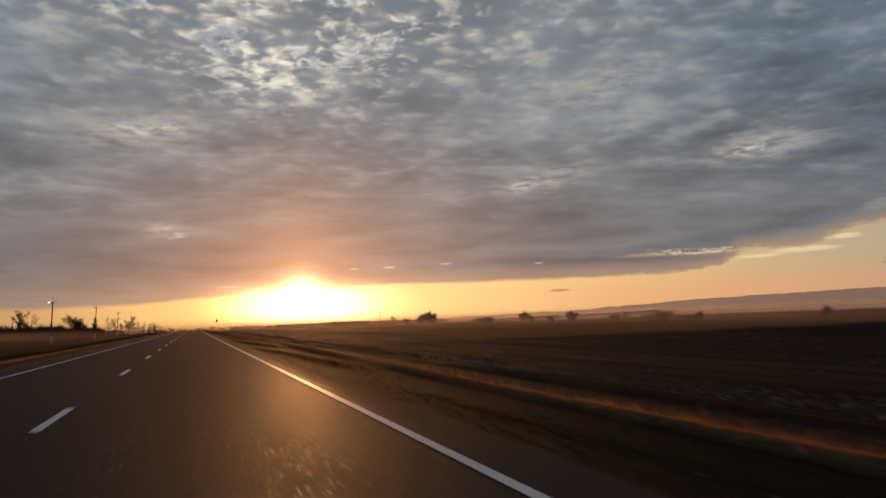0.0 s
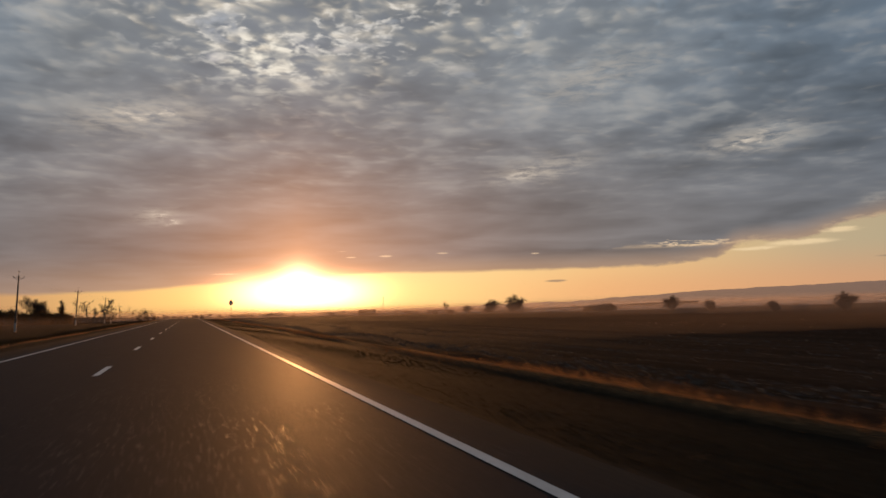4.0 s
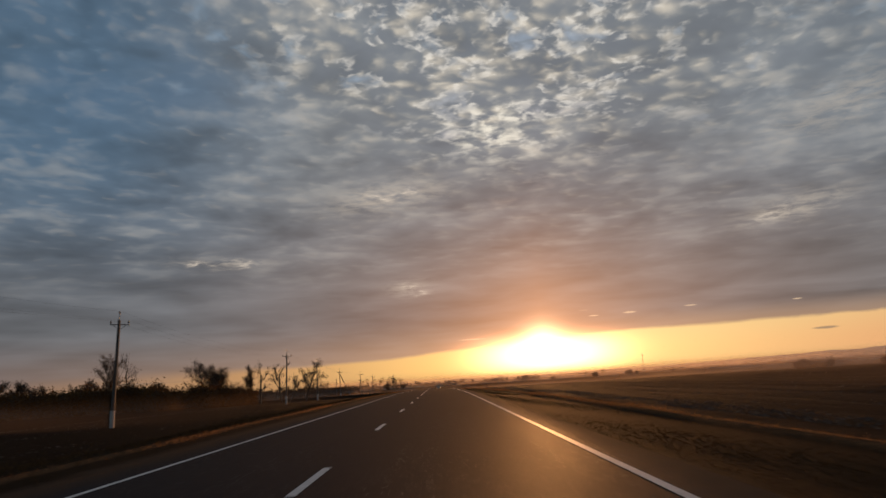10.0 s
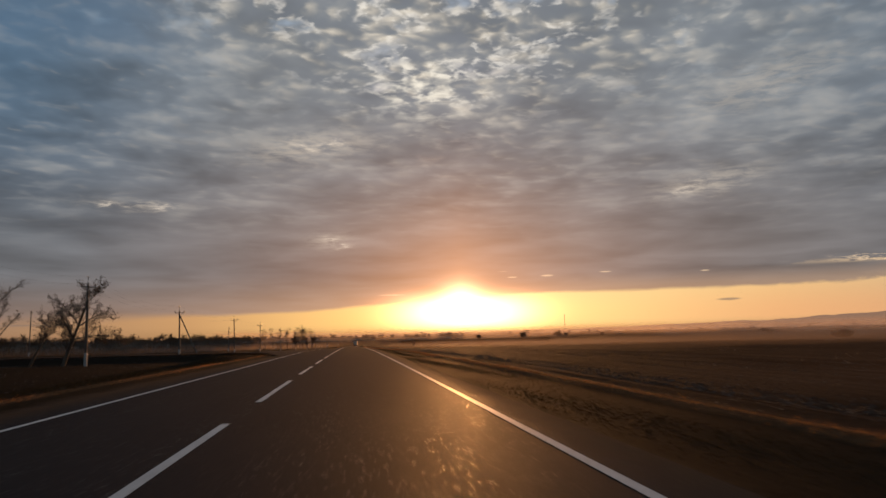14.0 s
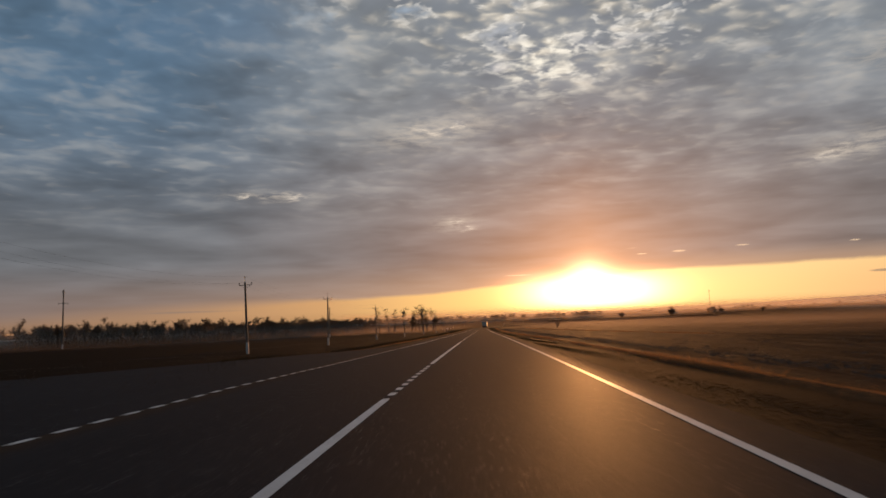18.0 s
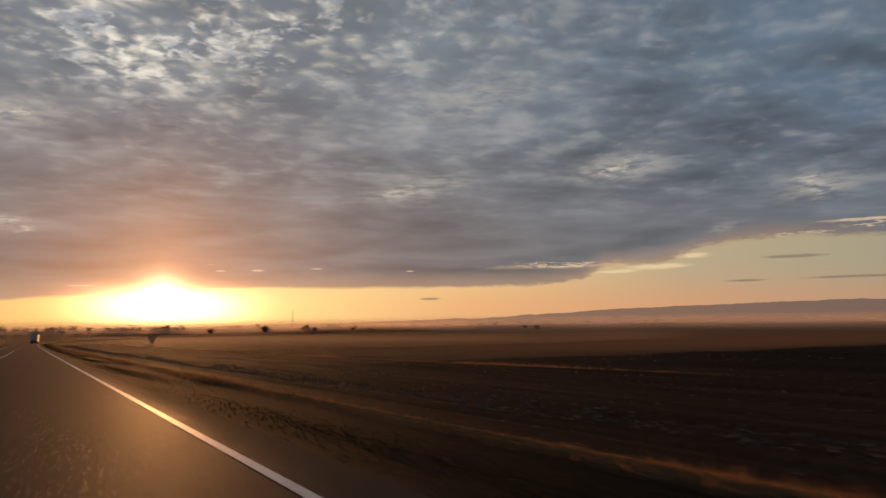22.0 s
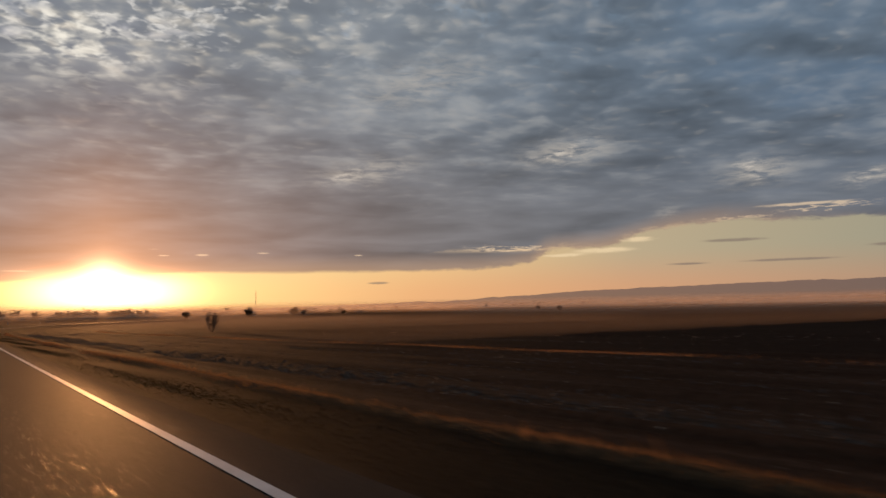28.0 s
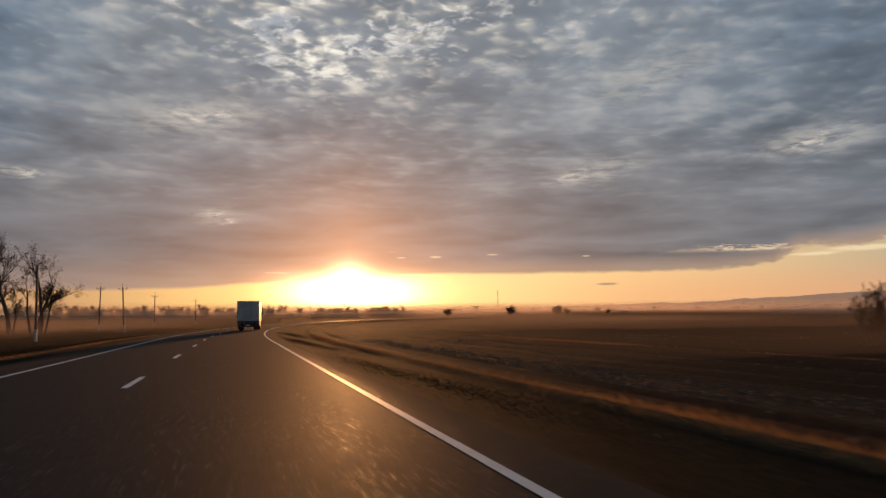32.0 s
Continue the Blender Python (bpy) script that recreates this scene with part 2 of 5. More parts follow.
    flecks = spot(11.6, 4.3, .45, .06) + spot(14.2, 4.35, .6, .09) + spot(18.5, 4.5, .55, .07) + spot(25.5, 4.3, .4, .06) + spot(10.9, 4.75, .7, .05) * 0.6 + spot(2.4, 3.15, 1.2, .07) + spot(57.5, 6.9, 4.0, .13) + spot(-19, 2.2, 1.0, .07) * .5
    fringe = stroke(38.0, 4.62, 5.5, .08, -.03) + stroke(47.5, 5.5, 2.6, .12, .19) + stroke(53.5, 6.2, 3.0, .07, .02) + stroke(58.8, 6.6, 3.4, .08, .02)
    sheet = blend(step((flecks + fringe) * (0.1 + torn * 1.8), .35, .95) * .6, sheet, (.88, .66, .44))
    rim = (spot(49, 5.6, 9, .5) + spot(39, 4.5, 6, .9) * .8) * step(rag + el - edge, 0.55, 0.05) * step(torn, .35, .6) * 0.8
    sheet = blend(Val.op("MINIMUM", rim + lit_gap * 0.9, 1.0), sheet, (.80, .58, .36))

    sheet = blend(step(el - edge, 1.5, -.1) * step(az, 8.0, 20.0) * step(az, 66.0, 44.0) * .78, sheet, (.40, .27, .185))
    # warm haze low over the horizon
    sheet = blend(step(el, 5.2, 0.5) * step(az, 12.0, -6.0) * .68, sheet, ramp_of(az, -60, 20, [(-60, (.21, .15, .13)), (-30, (.28, .185, .145)), (-12, (.40, .25, .165)), (4, (.55, .33, .19)), (20, (.55, .33, .19))]))
    # light scattered round the sun
    sheet = blend(spot(SUN_AZ, 2.4, 5.6, 4.6, 1.3) * 0.85, sheet, blend(1.0, tint(sheet, 0.7), (.80, .33, .12), "ADD"))
    sheet = blend(spot(SUN_AZ, 3.0, 15, 9.5, 1.6) * 0.9, sheet, blend(1.0, sheet, (.25, .085, .018), "ADD"))
    sky = blend(deck, clear, sheet)
    glow = spot(SUN_AZ + .3, 1.75, 4.5, 1.12, 2.4)
    sky = blend(1.0, sky, tint((7.0, 2.7, 1.15), glow), "ADD")
    wide = spot(SUN_AZ + .5, 1.6, 11.0, 1.9, 1.8) * (1.0 - deck * .7)
    sky = blend(1.0, sky, tint((.60, .33, .09), wide), "ADD")
    disc = spot(SUN_AZ, 2.65, 1.35, 1.0, 1.7)
    sky = blend(1.0, sky, tint((4.0, 1.9, .95), disc), "ADD")
    ground = step(el, 0.0, -2.0)
    sky = blend(ground, sky, (.03, .022, .016))
    bg = tree.nodes.new("ShaderNodeBackground")
    out = tree.nodes.new("ShaderNodeOutputWorld")
    tree.links.new(sky.s, bg.inputs[0])
    tree.links.new(bg.outputs[0], out.inputs[0])
    world.cycles.sampling_method = "MANUAL"
    world.cycles.sample_map_resolution = 2048


build_world()

sun_data = bpy.data.lights.new("sun", "SUN")
sun_data.energy, sun_data.angle, sun_data.color = 2.9, radians(1.5), (1.0, .42, .14)
sun = new("sun", sun_data)
sun_way = Vector((math.sin(radians(SUN_AZ)) * math.cos(radians(SUN_EL)), math.cos(radians(SUN_AZ)) * math.cos(radians(SUN_EL)), math.sin(radians(SUN_EL))))
sun.matrix_world = look(sun_way * 1000, (0, 0, 0))

# ---------------------------------------------------------------- materials
def shader(name):
    m = bpy.data.materials.new(name)
    m.use_nodes = True
    nt = m.node_tree
    return m, nt, nt.nodes["Principled BSDF"]


def node(nt, kind, **values):
    n = nt.nodes.new(kind)
    for k, v in values.items():
        n.inputs[k.replace("_", " ")].default_value = v
    return n


def noise_of(nt, where, scale, detail=4.0, rough=0.55, stretch=None):
    if stretch:
        mp = nt.nodes.new("ShaderNodeMapping")
        mp.inputs["Scale"].default_value = stretch
        nt.links.new(where, mp.inputs["Vector"])
        where = mp.outputs[0]
    n = node(nt, "ShaderNodeTexNoise", Scale=scale, Detail=detail, Roughness=rough)
    nt.links.new(where, n.inputs["Vector"])
    return n.outputs[0]


def ramp(nt, value, stops):
    n = nt.nodes.new("ShaderNodeValToRGB")
    while len(n.color_ramp.elements) < len(stops):
        n.color_ramp.elements.new(0.5)
    for e, (p, c) in zip(n.color_ramp.elements, stops):
        e.position, e.color = p, ((*c, 1) if isinstance(c, tuple) else (c, c, c, 1))
    nt.links.new(value, n.inputs[0])
    return n.outputs[0]


def mixed(nt, f, a, b, kind="MIX"):
    n = nt.nodes.new("ShaderNodeMix")
    n.data_type, n.blend_type = "RGBA", kind
    for v, i in ((f, 0), (a, 6), (b, 7)):
        if isinstance(v, (int, float)):
            n.inputs[i].default_value = v
        elif isinstance(v, tuple):
            n.inputs[i].default_value = (*v, 1)
        else:
            nt.links.new(v, n.inputs[i])
    return n.outputs[2]


def calc(nt, kind, a, b=0.0):
    n = nt.nodes.new("ShaderNodeMath")
    n.operation = kind
    for v, i in ((a, 0), (b, 1)):
        if isinstance(v, (int, float)):
            n.inputs[i].default_value = v
        else:
            nt.links.new(v, n.inputs[i])
    return n.outputs[0]


def bumped(nt, bsdf, height, strength, distance):
    n = node(nt, "ShaderNodeBump", Strength=strength, Distance=distance)
    nt.links.new(height, n.inputs["Height"])
    nt.links.new(n.outputs[0], bsdf.inputs["Normal"])


def plain(name, dark, light, rough=0.6, scale=3.0, grain=60.0, bump=0.15, depth=0.004, metal=0.0, stretch=None, world_space=False):
    """A two-tone surface: broad stains, fine grain, a little relief."""
    m, nt, b = shader(name)
    if world_space:
        where = nt.nodes.new("ShaderNodeNewGeometry").outputs["Position"]
    else:
        where = nt.nodes.new("ShaderNodeTexCoord").outputs["Object"]
    broad = noise_of(nt, where, scale, 4, 0.6, stretch)
    fine = noise_of(nt, where, grain, 3, 0.6)
    both = calc(nt, "ADD", calc(nt, "MULTIPLY", broad, 0.65), calc(nt, "MULTIPLY", fine, 0.35))
    nt.links.new(ramp(nt, both, [(0.34, dark), (0.66, light)]), b.inputs["Base Color"])
    nt.links.new(ramp(nt, broad, [(0.3, max(rough - .12, 0.02)), (0.7, min(rough + .12, 1.0))]), b.inputs["Roughness"])
    b.inputs["Metallic"].default_value = metal
    bumped(nt, b, both, bump, depth)
    return m


def asphalt():
    m, nt, b = shader("worn_asphalt")
    geo = nt.nodes.new("ShaderNodeNewGeometry")
    where = geo.outputs["Position"]
    long = noise_of(nt, where, 1.0, 4, 0.6, (1.3, 0.03, 1))
    broad = noise_of(nt, where, 0.35, 5, 0.6, (1, 0.35, 1))
    fine = noise_of(nt, where, 55, 3, 0.7)
    vor = node(nt, "ShaderNodeTexVoronoi", Scale=40.0)
    nt.links.new(where, vor.inputs["Vector"])
    stone = ramp(nt, vor.outputs["Color"], [(0.25, (.020, .0182, .0188)), (0.6, (.026, .0240, .0250)), (0.95, (.032, .030, .031))])
    wear = calc(nt, "ADD", calc(nt, "MULTIPLY", long, 0.6), calc(nt, "MULTIPLY", broad, 0.4))
    col = mixed(nt, ramp(nt, wear, [(0.35, 0.15), (0.65, 0.75)]), stone, (.029, .0268, .0275))
    col = mixed(nt, ramp(nt, broad, [(0.45, 0.0), (0.75, 0.5)]), col, (.0185, .0170, .0175))
    # dust and grit from the shoulder lie over the edges
    uv = nt.nodes.new("ShaderNodeUVMap")
    uv.uv_map = "across"
    sp = nt.nodes.new("ShaderNodeSeparateXYZ")
    nt.links.new(uv.outputs[0], sp.inputs[0])
    side = calc(nt, "ADD", calc(nt, "ABSOLUTE", calc(nt, "SUBTRACT", sp.outputs[0], 0.33)), calc(nt, "MULTIPLY", calc(nt, "SUBTRACT", noise_of(nt, where, 1.6, 5, 0.65), 0.5), 0.9))
    grit = ramp(nt, calc(nt, "MULTIPLY", side, 0.1), [(0.405, 0.0), (0.470, 1.0)])
    nt.links.new(mixed(nt, grit, col, ramp(nt, noise_of(nt, where, 22, 4, 0.75), [(0.3, (.036, .025, .018)), (0.6, (.060, .043, .032)), (0.8, (.11, .082, .062))])), b.inputs["Base Color"])
    # polished stones here and there, each tilted its own way, glint against the low sun
    pick = nt.nodes.new("ShaderNodeSeparateColor")
    nt.links.new(vor.outputs["Color"], pick.inputs[0])
    polished = calc(nt, "MULTIPLY", ramp(nt, pick.outputs[2], [(0.968, 0.0), (0.982, 1.0)]), ramp(nt, wear, [(0.42, 0.0), (0.56, 1.0)]))
    rough = ramp(nt, calc(nt, "ADD", calc(nt, "MULTIPLY", fine, 0.5), calc(nt, "MULTIPLY", wear, 0.5)), [(0.3, 0.66), (0.7, 0.82)])
    nt.links.new(mixed(nt, grit, mixed(nt, polished, rough, (.42, .42, .42)), (.97, .97, .97)), b.inputs["Roughness"])
    tilt = nt.nodes.new("ShaderNodeVectorMath")
    tilt.operation = "SUBTRACT"
    nt.links.new(vor.outputs["Color"], tilt.inputs[0])
    tilt.inputs[1].default_value = (.5, .5, .5)
    amount = nt.nodes.new("ShaderNodeVectorMath")
    amount.operation = "SCALE"
    nt.links.new(tilt.outputs[0], amount.inputs[0])
    nt.links.new(calc(nt, "ADD", calc(nt, "MULTIPLY", polished, 0.13), 0.02), amount.inputs["Scale"])
    bump = node(nt, "ShaderNodeBump", Strength=0.25, Distance=0.012)
    nt.links.new(calc(nt, "ADD", calc(nt, "MULTIPLY", vor.outputs["Distance"], 0.8), calc(nt, "MULTIPLY", fine, 0.6)), bump.inputs["Height"])
    total = nt.nodes.new("ShaderNodeVectorMath")
    total.operation = "ADD"
    nt.links.new(bump.outputs[0], total.inputs[0])
    nt.links.new(amount.outputs[0], total.inputs[1])
    unit = nt.nodes.new("ShaderNodeVectorMath")
    unit.operation = "NORMALIZE"
    nt.links.new(total.outputs[0], unit.inputs[0])
    nt.links.new(unit.outputs[0], b.inputs["Normal"])
    clean = calc(nt, "SUBTRACT", 1.0, grit)
    nt.links.new(calc(nt, "MAXIMUM", calc(nt, "MULTIPLY", calc(nt, "ADD", calc(nt, "MULTIPLY", polished, 0.06), 0.0070), clean), 0.005), b.inputs["Specular IOR Level"])
    return m


def paint():
    m, nt, b = shader("worn_white_road_paint")
    where = nt.nodes.new("ShaderNodeNewGeometry").outputs["Position"]
    worn = noise_of(nt, where, 9, 6, 0.75)
    broad = noise_of(nt, where, 0.8, 3, 0.5)
    both = calc(nt, "ADD", calc(nt, "MULTIPLY", worn, 0.7), calc(nt, "MULTIPLY", broad, 0.3))
    nt.links.new(ramp(nt, both, [(0.27, (.09, .084, .078)), (0.42, (.48, .46, .435)), (0.7, (.68, .655, .62))]), b.inputs["Base Color"])
    b.inputs["Roughness"].default_value = 0.6
    b.inputs["Specular IOR Level"].default_value = 0.13
    bumped(nt, b, worn, 0.3, 0.004)
    return m


def soil():
    """The open land: gravel shoulder, verge and ploughed soil, by the distance from the road (u of the map)."""
    m, nt, b = shader("ploughed_soil_and_verge")
    where = nt.nodes.new("ShaderNodeNewGeometry").outputs["Position"]
    uv = nt.nodes.new("ShaderNodeUVMap")
    uv.uv_map = "across"
    sp = nt.nodes.new("ShaderNodeSeparateXYZ")
    nt.links.new(uv.outputs[0], sp.inputs[0])
    s = calc(nt, "ABSOLUTE", sp.outputs[0])
    wob = calc(nt, "MULTIPLY", calc(nt, "SUBTRACT", noise_of(nt, where, 0.5, 4, 0.6), 0.5), 1.2)
    s = calc(nt, "ADD", s, wob)
    clod = noise_of(nt, where, 4.5, 6, 0.7)
    broad = noise_of(nt, where, 0.06, 4, 0.6, (1, 0.5, 1))
    rows = noise_of(nt, where, 1.2, 3, 0.55, (1, 0.02, 1))
    soil_c = ramp(nt, calc(nt, "ADD", calc(nt, "MULTIPLY", clod, 0.45), calc(nt, "ADD", calc(nt, "MULTIPLY", rows, 0.35), calc(nt, "MULTIPLY", broad, 0.3))),
                  [(0.36, (.016, .0088, .0056)), (0.55, (.036, .0200, .0124)), (0.75, (.080, .047, .030))])
    vor = node(nt, "ShaderNodeTexVoronoi", Scale=2.6)
    nt.links.new(where, vor.inputs["Vector"])
    straw = calc(nt, "MULTIPLY", ramp(nt, vor.outputs["Distance"], [(0.06, 1.0), (0.13, 0.0)]), ramp(nt, clod, [(0.5, 0.0), (0.6, 1.0)]))
    soil_c = mixed(nt, straw, soil_c, (.34, .28, .20))
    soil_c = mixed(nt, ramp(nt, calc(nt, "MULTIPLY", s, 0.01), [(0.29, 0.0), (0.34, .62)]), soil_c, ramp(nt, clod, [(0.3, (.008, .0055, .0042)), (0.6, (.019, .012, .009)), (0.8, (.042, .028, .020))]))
    gravel = ramp(nt, noise_of(nt, where, 22, 4, 0.75), [(0.3, (.036, .025, .018)), (0.6, (.060, .043, .032)), (0.8, (.11, .082, .062))])
    turf = ramp(nt, noise_of(nt, where, 6, 5, 0.7), [(0.3, (.008, .0064, .0046)), (0.55, (.015, .0118, .008)), (0.8, (.034, .026, .016))])
    col = mixed(nt, ramp(nt, calc(nt, "MULTIPLY", s, 0.05), [(0.25, 0.0), (0.29, 1.0)]), gravel, turf)
    col = mixed(nt, ramp(nt, calc(nt, "MULTIPLY", s, 0.05), [(0.50, 0.0), (0.54, 1.0)]), col, soil_c)
    col = mixed(nt, ramp(nt, calc(nt, "MULTIPLY", calc(nt, "ADD", sp.outputs[0], wob), -0.05), [(0.43, 0.0), (0.52, 1.0)]), col, ramp(nt, clod, [(0.3, (.008, .006, .0045)), (0.55, (.014, .010, .007)), (0.8, (.032, .022, .014))]))
    # bands of dead grass along the verges and between the fields
    raw = sp.outputs[0]
    dead = ramp(nt, noise_of(nt, where, 9, 5, 0.7), [(0.3, (.04, .023, .012)), (0.7, (.13, .075, .038))])
    for mid, wide in ((9.7, .5), (-7.5, .9)):
        off = calc(nt, "ABSOLUTE", calc(nt, "SUBTRACT", calc(nt, "ADD", raw, calc(nt, "MULTIPLY", wob, 0.35)), mid))
        band = calc(nt, "MULTIPLY", ramp(nt, calc(nt, "DIVIDE", off, wide), [(0.35, 1.0), (1.0, 0.0)]), ramp(nt, clod, [(0.35, 0.35), (0.6, 1.0)]))
        col = mixed(nt, band, col, dead)
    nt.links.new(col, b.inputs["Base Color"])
    b.inputs["Roughness"].default_value = 0.95
    b.inputs["Specular IOR Level"].default_value = 0.006
    rel = calc(nt, "ADD", clod, calc(nt, "MULTIPLY", rows, 0.8))
    bumped(nt, b, rel, 0.6, 0.08)
    return m


def thin_leaf(name, dark, light, through=0.45):
    """Grass and leaves: light comes through them."""
    m, nt, b = shader(name)
    nt.nodes.remove(b)
    rnd = nt.nodes.new("ShaderNodeNewGeometry").outputs["Random Per Island"]
    where = nt.nodes.new("ShaderNodeNewGeometry").outputs["Position"]
    broad = noise_of(nt, where, 0.3, 3, 0.6)
    col = ramp(nt, calc(nt, "ADD", calc(nt, "MULTIPLY", rnd, 0.6), calc(nt, "MULTIPLY", broad, 0.4)), [(0.1, dark), (0.9, light)])
    d = nt.nodes.new("ShaderNodeBsdfDiffuse")
    t = nt.nodes.new("ShaderNodeBsdfTranslucent")
    x = nt.nodes.new("ShaderNodeMixShader")
    x.inputs[0].default_value = through
    for n, i in ((d, 1), (t, 2)):
        nt.links.new(col, n.inputs["Color"])
        nt.links.new(n.outputs[0], x.inputs[i])
    nt.links.new(x.outputs[0], nt.nodes["Material Output"].inputs[0])
    return m


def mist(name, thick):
    """A sheet standing in for mist, haze and glare: soft towards its top, light passes through it."""
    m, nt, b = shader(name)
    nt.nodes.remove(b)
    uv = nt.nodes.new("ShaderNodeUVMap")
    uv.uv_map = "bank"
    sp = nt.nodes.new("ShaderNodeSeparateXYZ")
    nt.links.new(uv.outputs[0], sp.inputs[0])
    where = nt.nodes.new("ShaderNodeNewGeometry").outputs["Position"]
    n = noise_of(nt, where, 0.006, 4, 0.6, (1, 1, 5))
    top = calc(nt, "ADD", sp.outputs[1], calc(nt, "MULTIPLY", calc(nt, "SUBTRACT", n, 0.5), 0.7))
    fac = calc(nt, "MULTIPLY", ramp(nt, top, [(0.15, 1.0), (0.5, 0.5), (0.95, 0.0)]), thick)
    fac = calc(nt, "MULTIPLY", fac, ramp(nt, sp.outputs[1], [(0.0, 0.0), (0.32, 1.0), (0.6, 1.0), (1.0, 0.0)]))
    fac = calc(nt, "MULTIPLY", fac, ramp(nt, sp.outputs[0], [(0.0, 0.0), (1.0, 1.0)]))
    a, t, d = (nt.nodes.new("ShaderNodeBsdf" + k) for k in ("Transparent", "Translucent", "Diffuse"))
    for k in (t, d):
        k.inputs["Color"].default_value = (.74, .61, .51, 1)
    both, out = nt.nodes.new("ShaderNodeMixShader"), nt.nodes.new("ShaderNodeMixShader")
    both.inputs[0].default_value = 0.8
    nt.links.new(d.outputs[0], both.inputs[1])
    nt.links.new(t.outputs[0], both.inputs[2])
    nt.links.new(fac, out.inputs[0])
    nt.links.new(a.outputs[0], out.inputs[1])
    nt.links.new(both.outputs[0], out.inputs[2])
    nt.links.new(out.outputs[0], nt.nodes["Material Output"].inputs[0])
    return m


def glowing(name, colour, strength):
    m, nt, b = shader(name)
    b.inputs["Base Color"].default_value = (*colour, 1)
    b.inputs["Emission Color"].default_value = (*colour, 1)
    b.inputs["Emission Strength"].default_value = strength
    return m


def misty(name, low, high, lo, hi):
    """Far land that glows, with morning mist painted in: paler and warmer towards its foot."""
    m, nt, b = shader(name)
    where = nt.nodes.new("ShaderNodeNewGeometry").outputs["Position"]
    sp = nt.nodes.new("ShaderNodeSeparateXYZ")
    nt.links.new(where, sp.inputs[0])
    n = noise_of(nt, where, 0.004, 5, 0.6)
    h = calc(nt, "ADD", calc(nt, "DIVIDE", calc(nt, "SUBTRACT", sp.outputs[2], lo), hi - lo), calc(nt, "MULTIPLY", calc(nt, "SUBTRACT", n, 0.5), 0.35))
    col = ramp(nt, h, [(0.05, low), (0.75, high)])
    # sunlit haze painted into the glow: warmer and brighter towards the sun's side
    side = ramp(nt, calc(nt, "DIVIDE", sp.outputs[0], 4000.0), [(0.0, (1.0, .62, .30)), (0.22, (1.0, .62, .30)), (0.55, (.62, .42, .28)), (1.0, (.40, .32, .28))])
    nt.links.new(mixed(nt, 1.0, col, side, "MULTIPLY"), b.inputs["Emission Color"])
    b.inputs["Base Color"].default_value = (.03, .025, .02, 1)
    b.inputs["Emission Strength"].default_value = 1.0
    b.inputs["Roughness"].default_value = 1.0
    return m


ASPHALT, PAINT, SOIL = asphalt(), paint(), soil()
CONCRETE = plain("weathered_concrete", (.055, .047, .04), (.115, .10, .088), 0.85, 1.2, 40, 0.3, 0.004, stretch=(1, 1, .3))
LIME = plain("flaking_white_limewash", (.26, .24, .225), (.50, .48, .45), 0.8, 5, 40, 0.3, 0.004)
STEEL = plain("dull_galvanised_steel", (.20, .20, .20), (.42, .42, .42), 0.45, 4, 60, 0.1, 0.001, metal=0.9)
DARK_STEEL = plain("dark_painted_steel", (.018, .018, .02), (.045, .045, .048), 0.5, 5, 60, 0.1, 0.001)
PORCELAIN = plain("brown_glazed_porcelain", (.06, .03, .02), (.12, .06, .035), 0.25, 8, 50, 0.05, 0.001)
WIRE = plain("dull_aluminium_wire", (.05, .05, .05), (.10, .10, .10), 0.7, 4, 30, 0.1, 0.001, metal=0.8)
BARK = plain("grey_brown_bark", (.035, .026, .019), (.11, .085, .062), 0.95, 3, 30, 0.6, 0.02, stretch=(1, 1, .25))
TWIG = plain("brown_twigs", (.035, .024, .017), (.10, .068, .044), 0.9, 2, 20, 0.2, 0.004)
LEAF = thin_leaf("withered_brown_leaves", (.045, .026, .012), (.15, .082, .032), 0.4)
GRASS = thin_leaf("dry_straw_grass", (.19, .095, .042), (.43, .235, .105), 0.62)
TURF = thin_leaf("short_autumn_grass", (.022, .018, .010), (.065, .048, .025), 0.15)
STRAW = thin_leaf("pale_straw_bits", (.15, .11, .075), (.42, .34, .26), 0.25)
CLOD = plain("clods_of_soil", (.018, .012, .009), (.060, .042, .028), 0.95, 1.5, 20, 0.6, 0.02, world_space=True)
SIGN_WHITE = plain("white_sign_sheet", (.46, .455, .44), (.60, .595, .58), 0.4, 4, 60, 0.05, 0.001)
SIGN_RED = plain("red_sign_sheet", (.42, .03, .025), (.55, .05, .04), 0.4, 4, 60, 0.05, 0.001)
SIGN_BLACK = plain("black_sign_sheet", (.012, .012, .013), (.03, .03, .03), 0.45, 4, 60, 0.05, 0.001)
BOX_WHITE = plain("dusty_white_truck_panel", (.27, .255, .235), (.46, .445, .42), 0.5, 0.9, 30, 0.08, 0.002)
CAB_BLUE = plain("dusty_white_cab_paint", (.40, .39, .375), (.58, .57, .55), 0.35, 1.5, 40, 0.05, 0.001)
RUBBER = plain("black_tyre_rubber", (.012, .012, .012), (.035, .033, .031), 0.85, 8, 80, 0.3, 0.003)
LAMP_RED = plain("red_tail_lamp_lens", (.30, .015, .012), (.45, .03, .02), 0.2, 8, 60, 0.02, 0.001)
BARN_WALL = plain("grey_rendered_wall", (.16, .14, .12), (.30, .27, .24), 0.9, 0.4, 10, 0.3, 0.01)
BARN_ROOF = plain("dull_slate_roof", (.07, .065, .062), (.14, .13, .125), 0.8, 0.5, 12, 0.3, 0.01)
HILL_MIST_GLOW = misty("hills_with_painted_mist_glow", (.60, .47, .40), (.44, .36, .33), 5.0, 90.0)

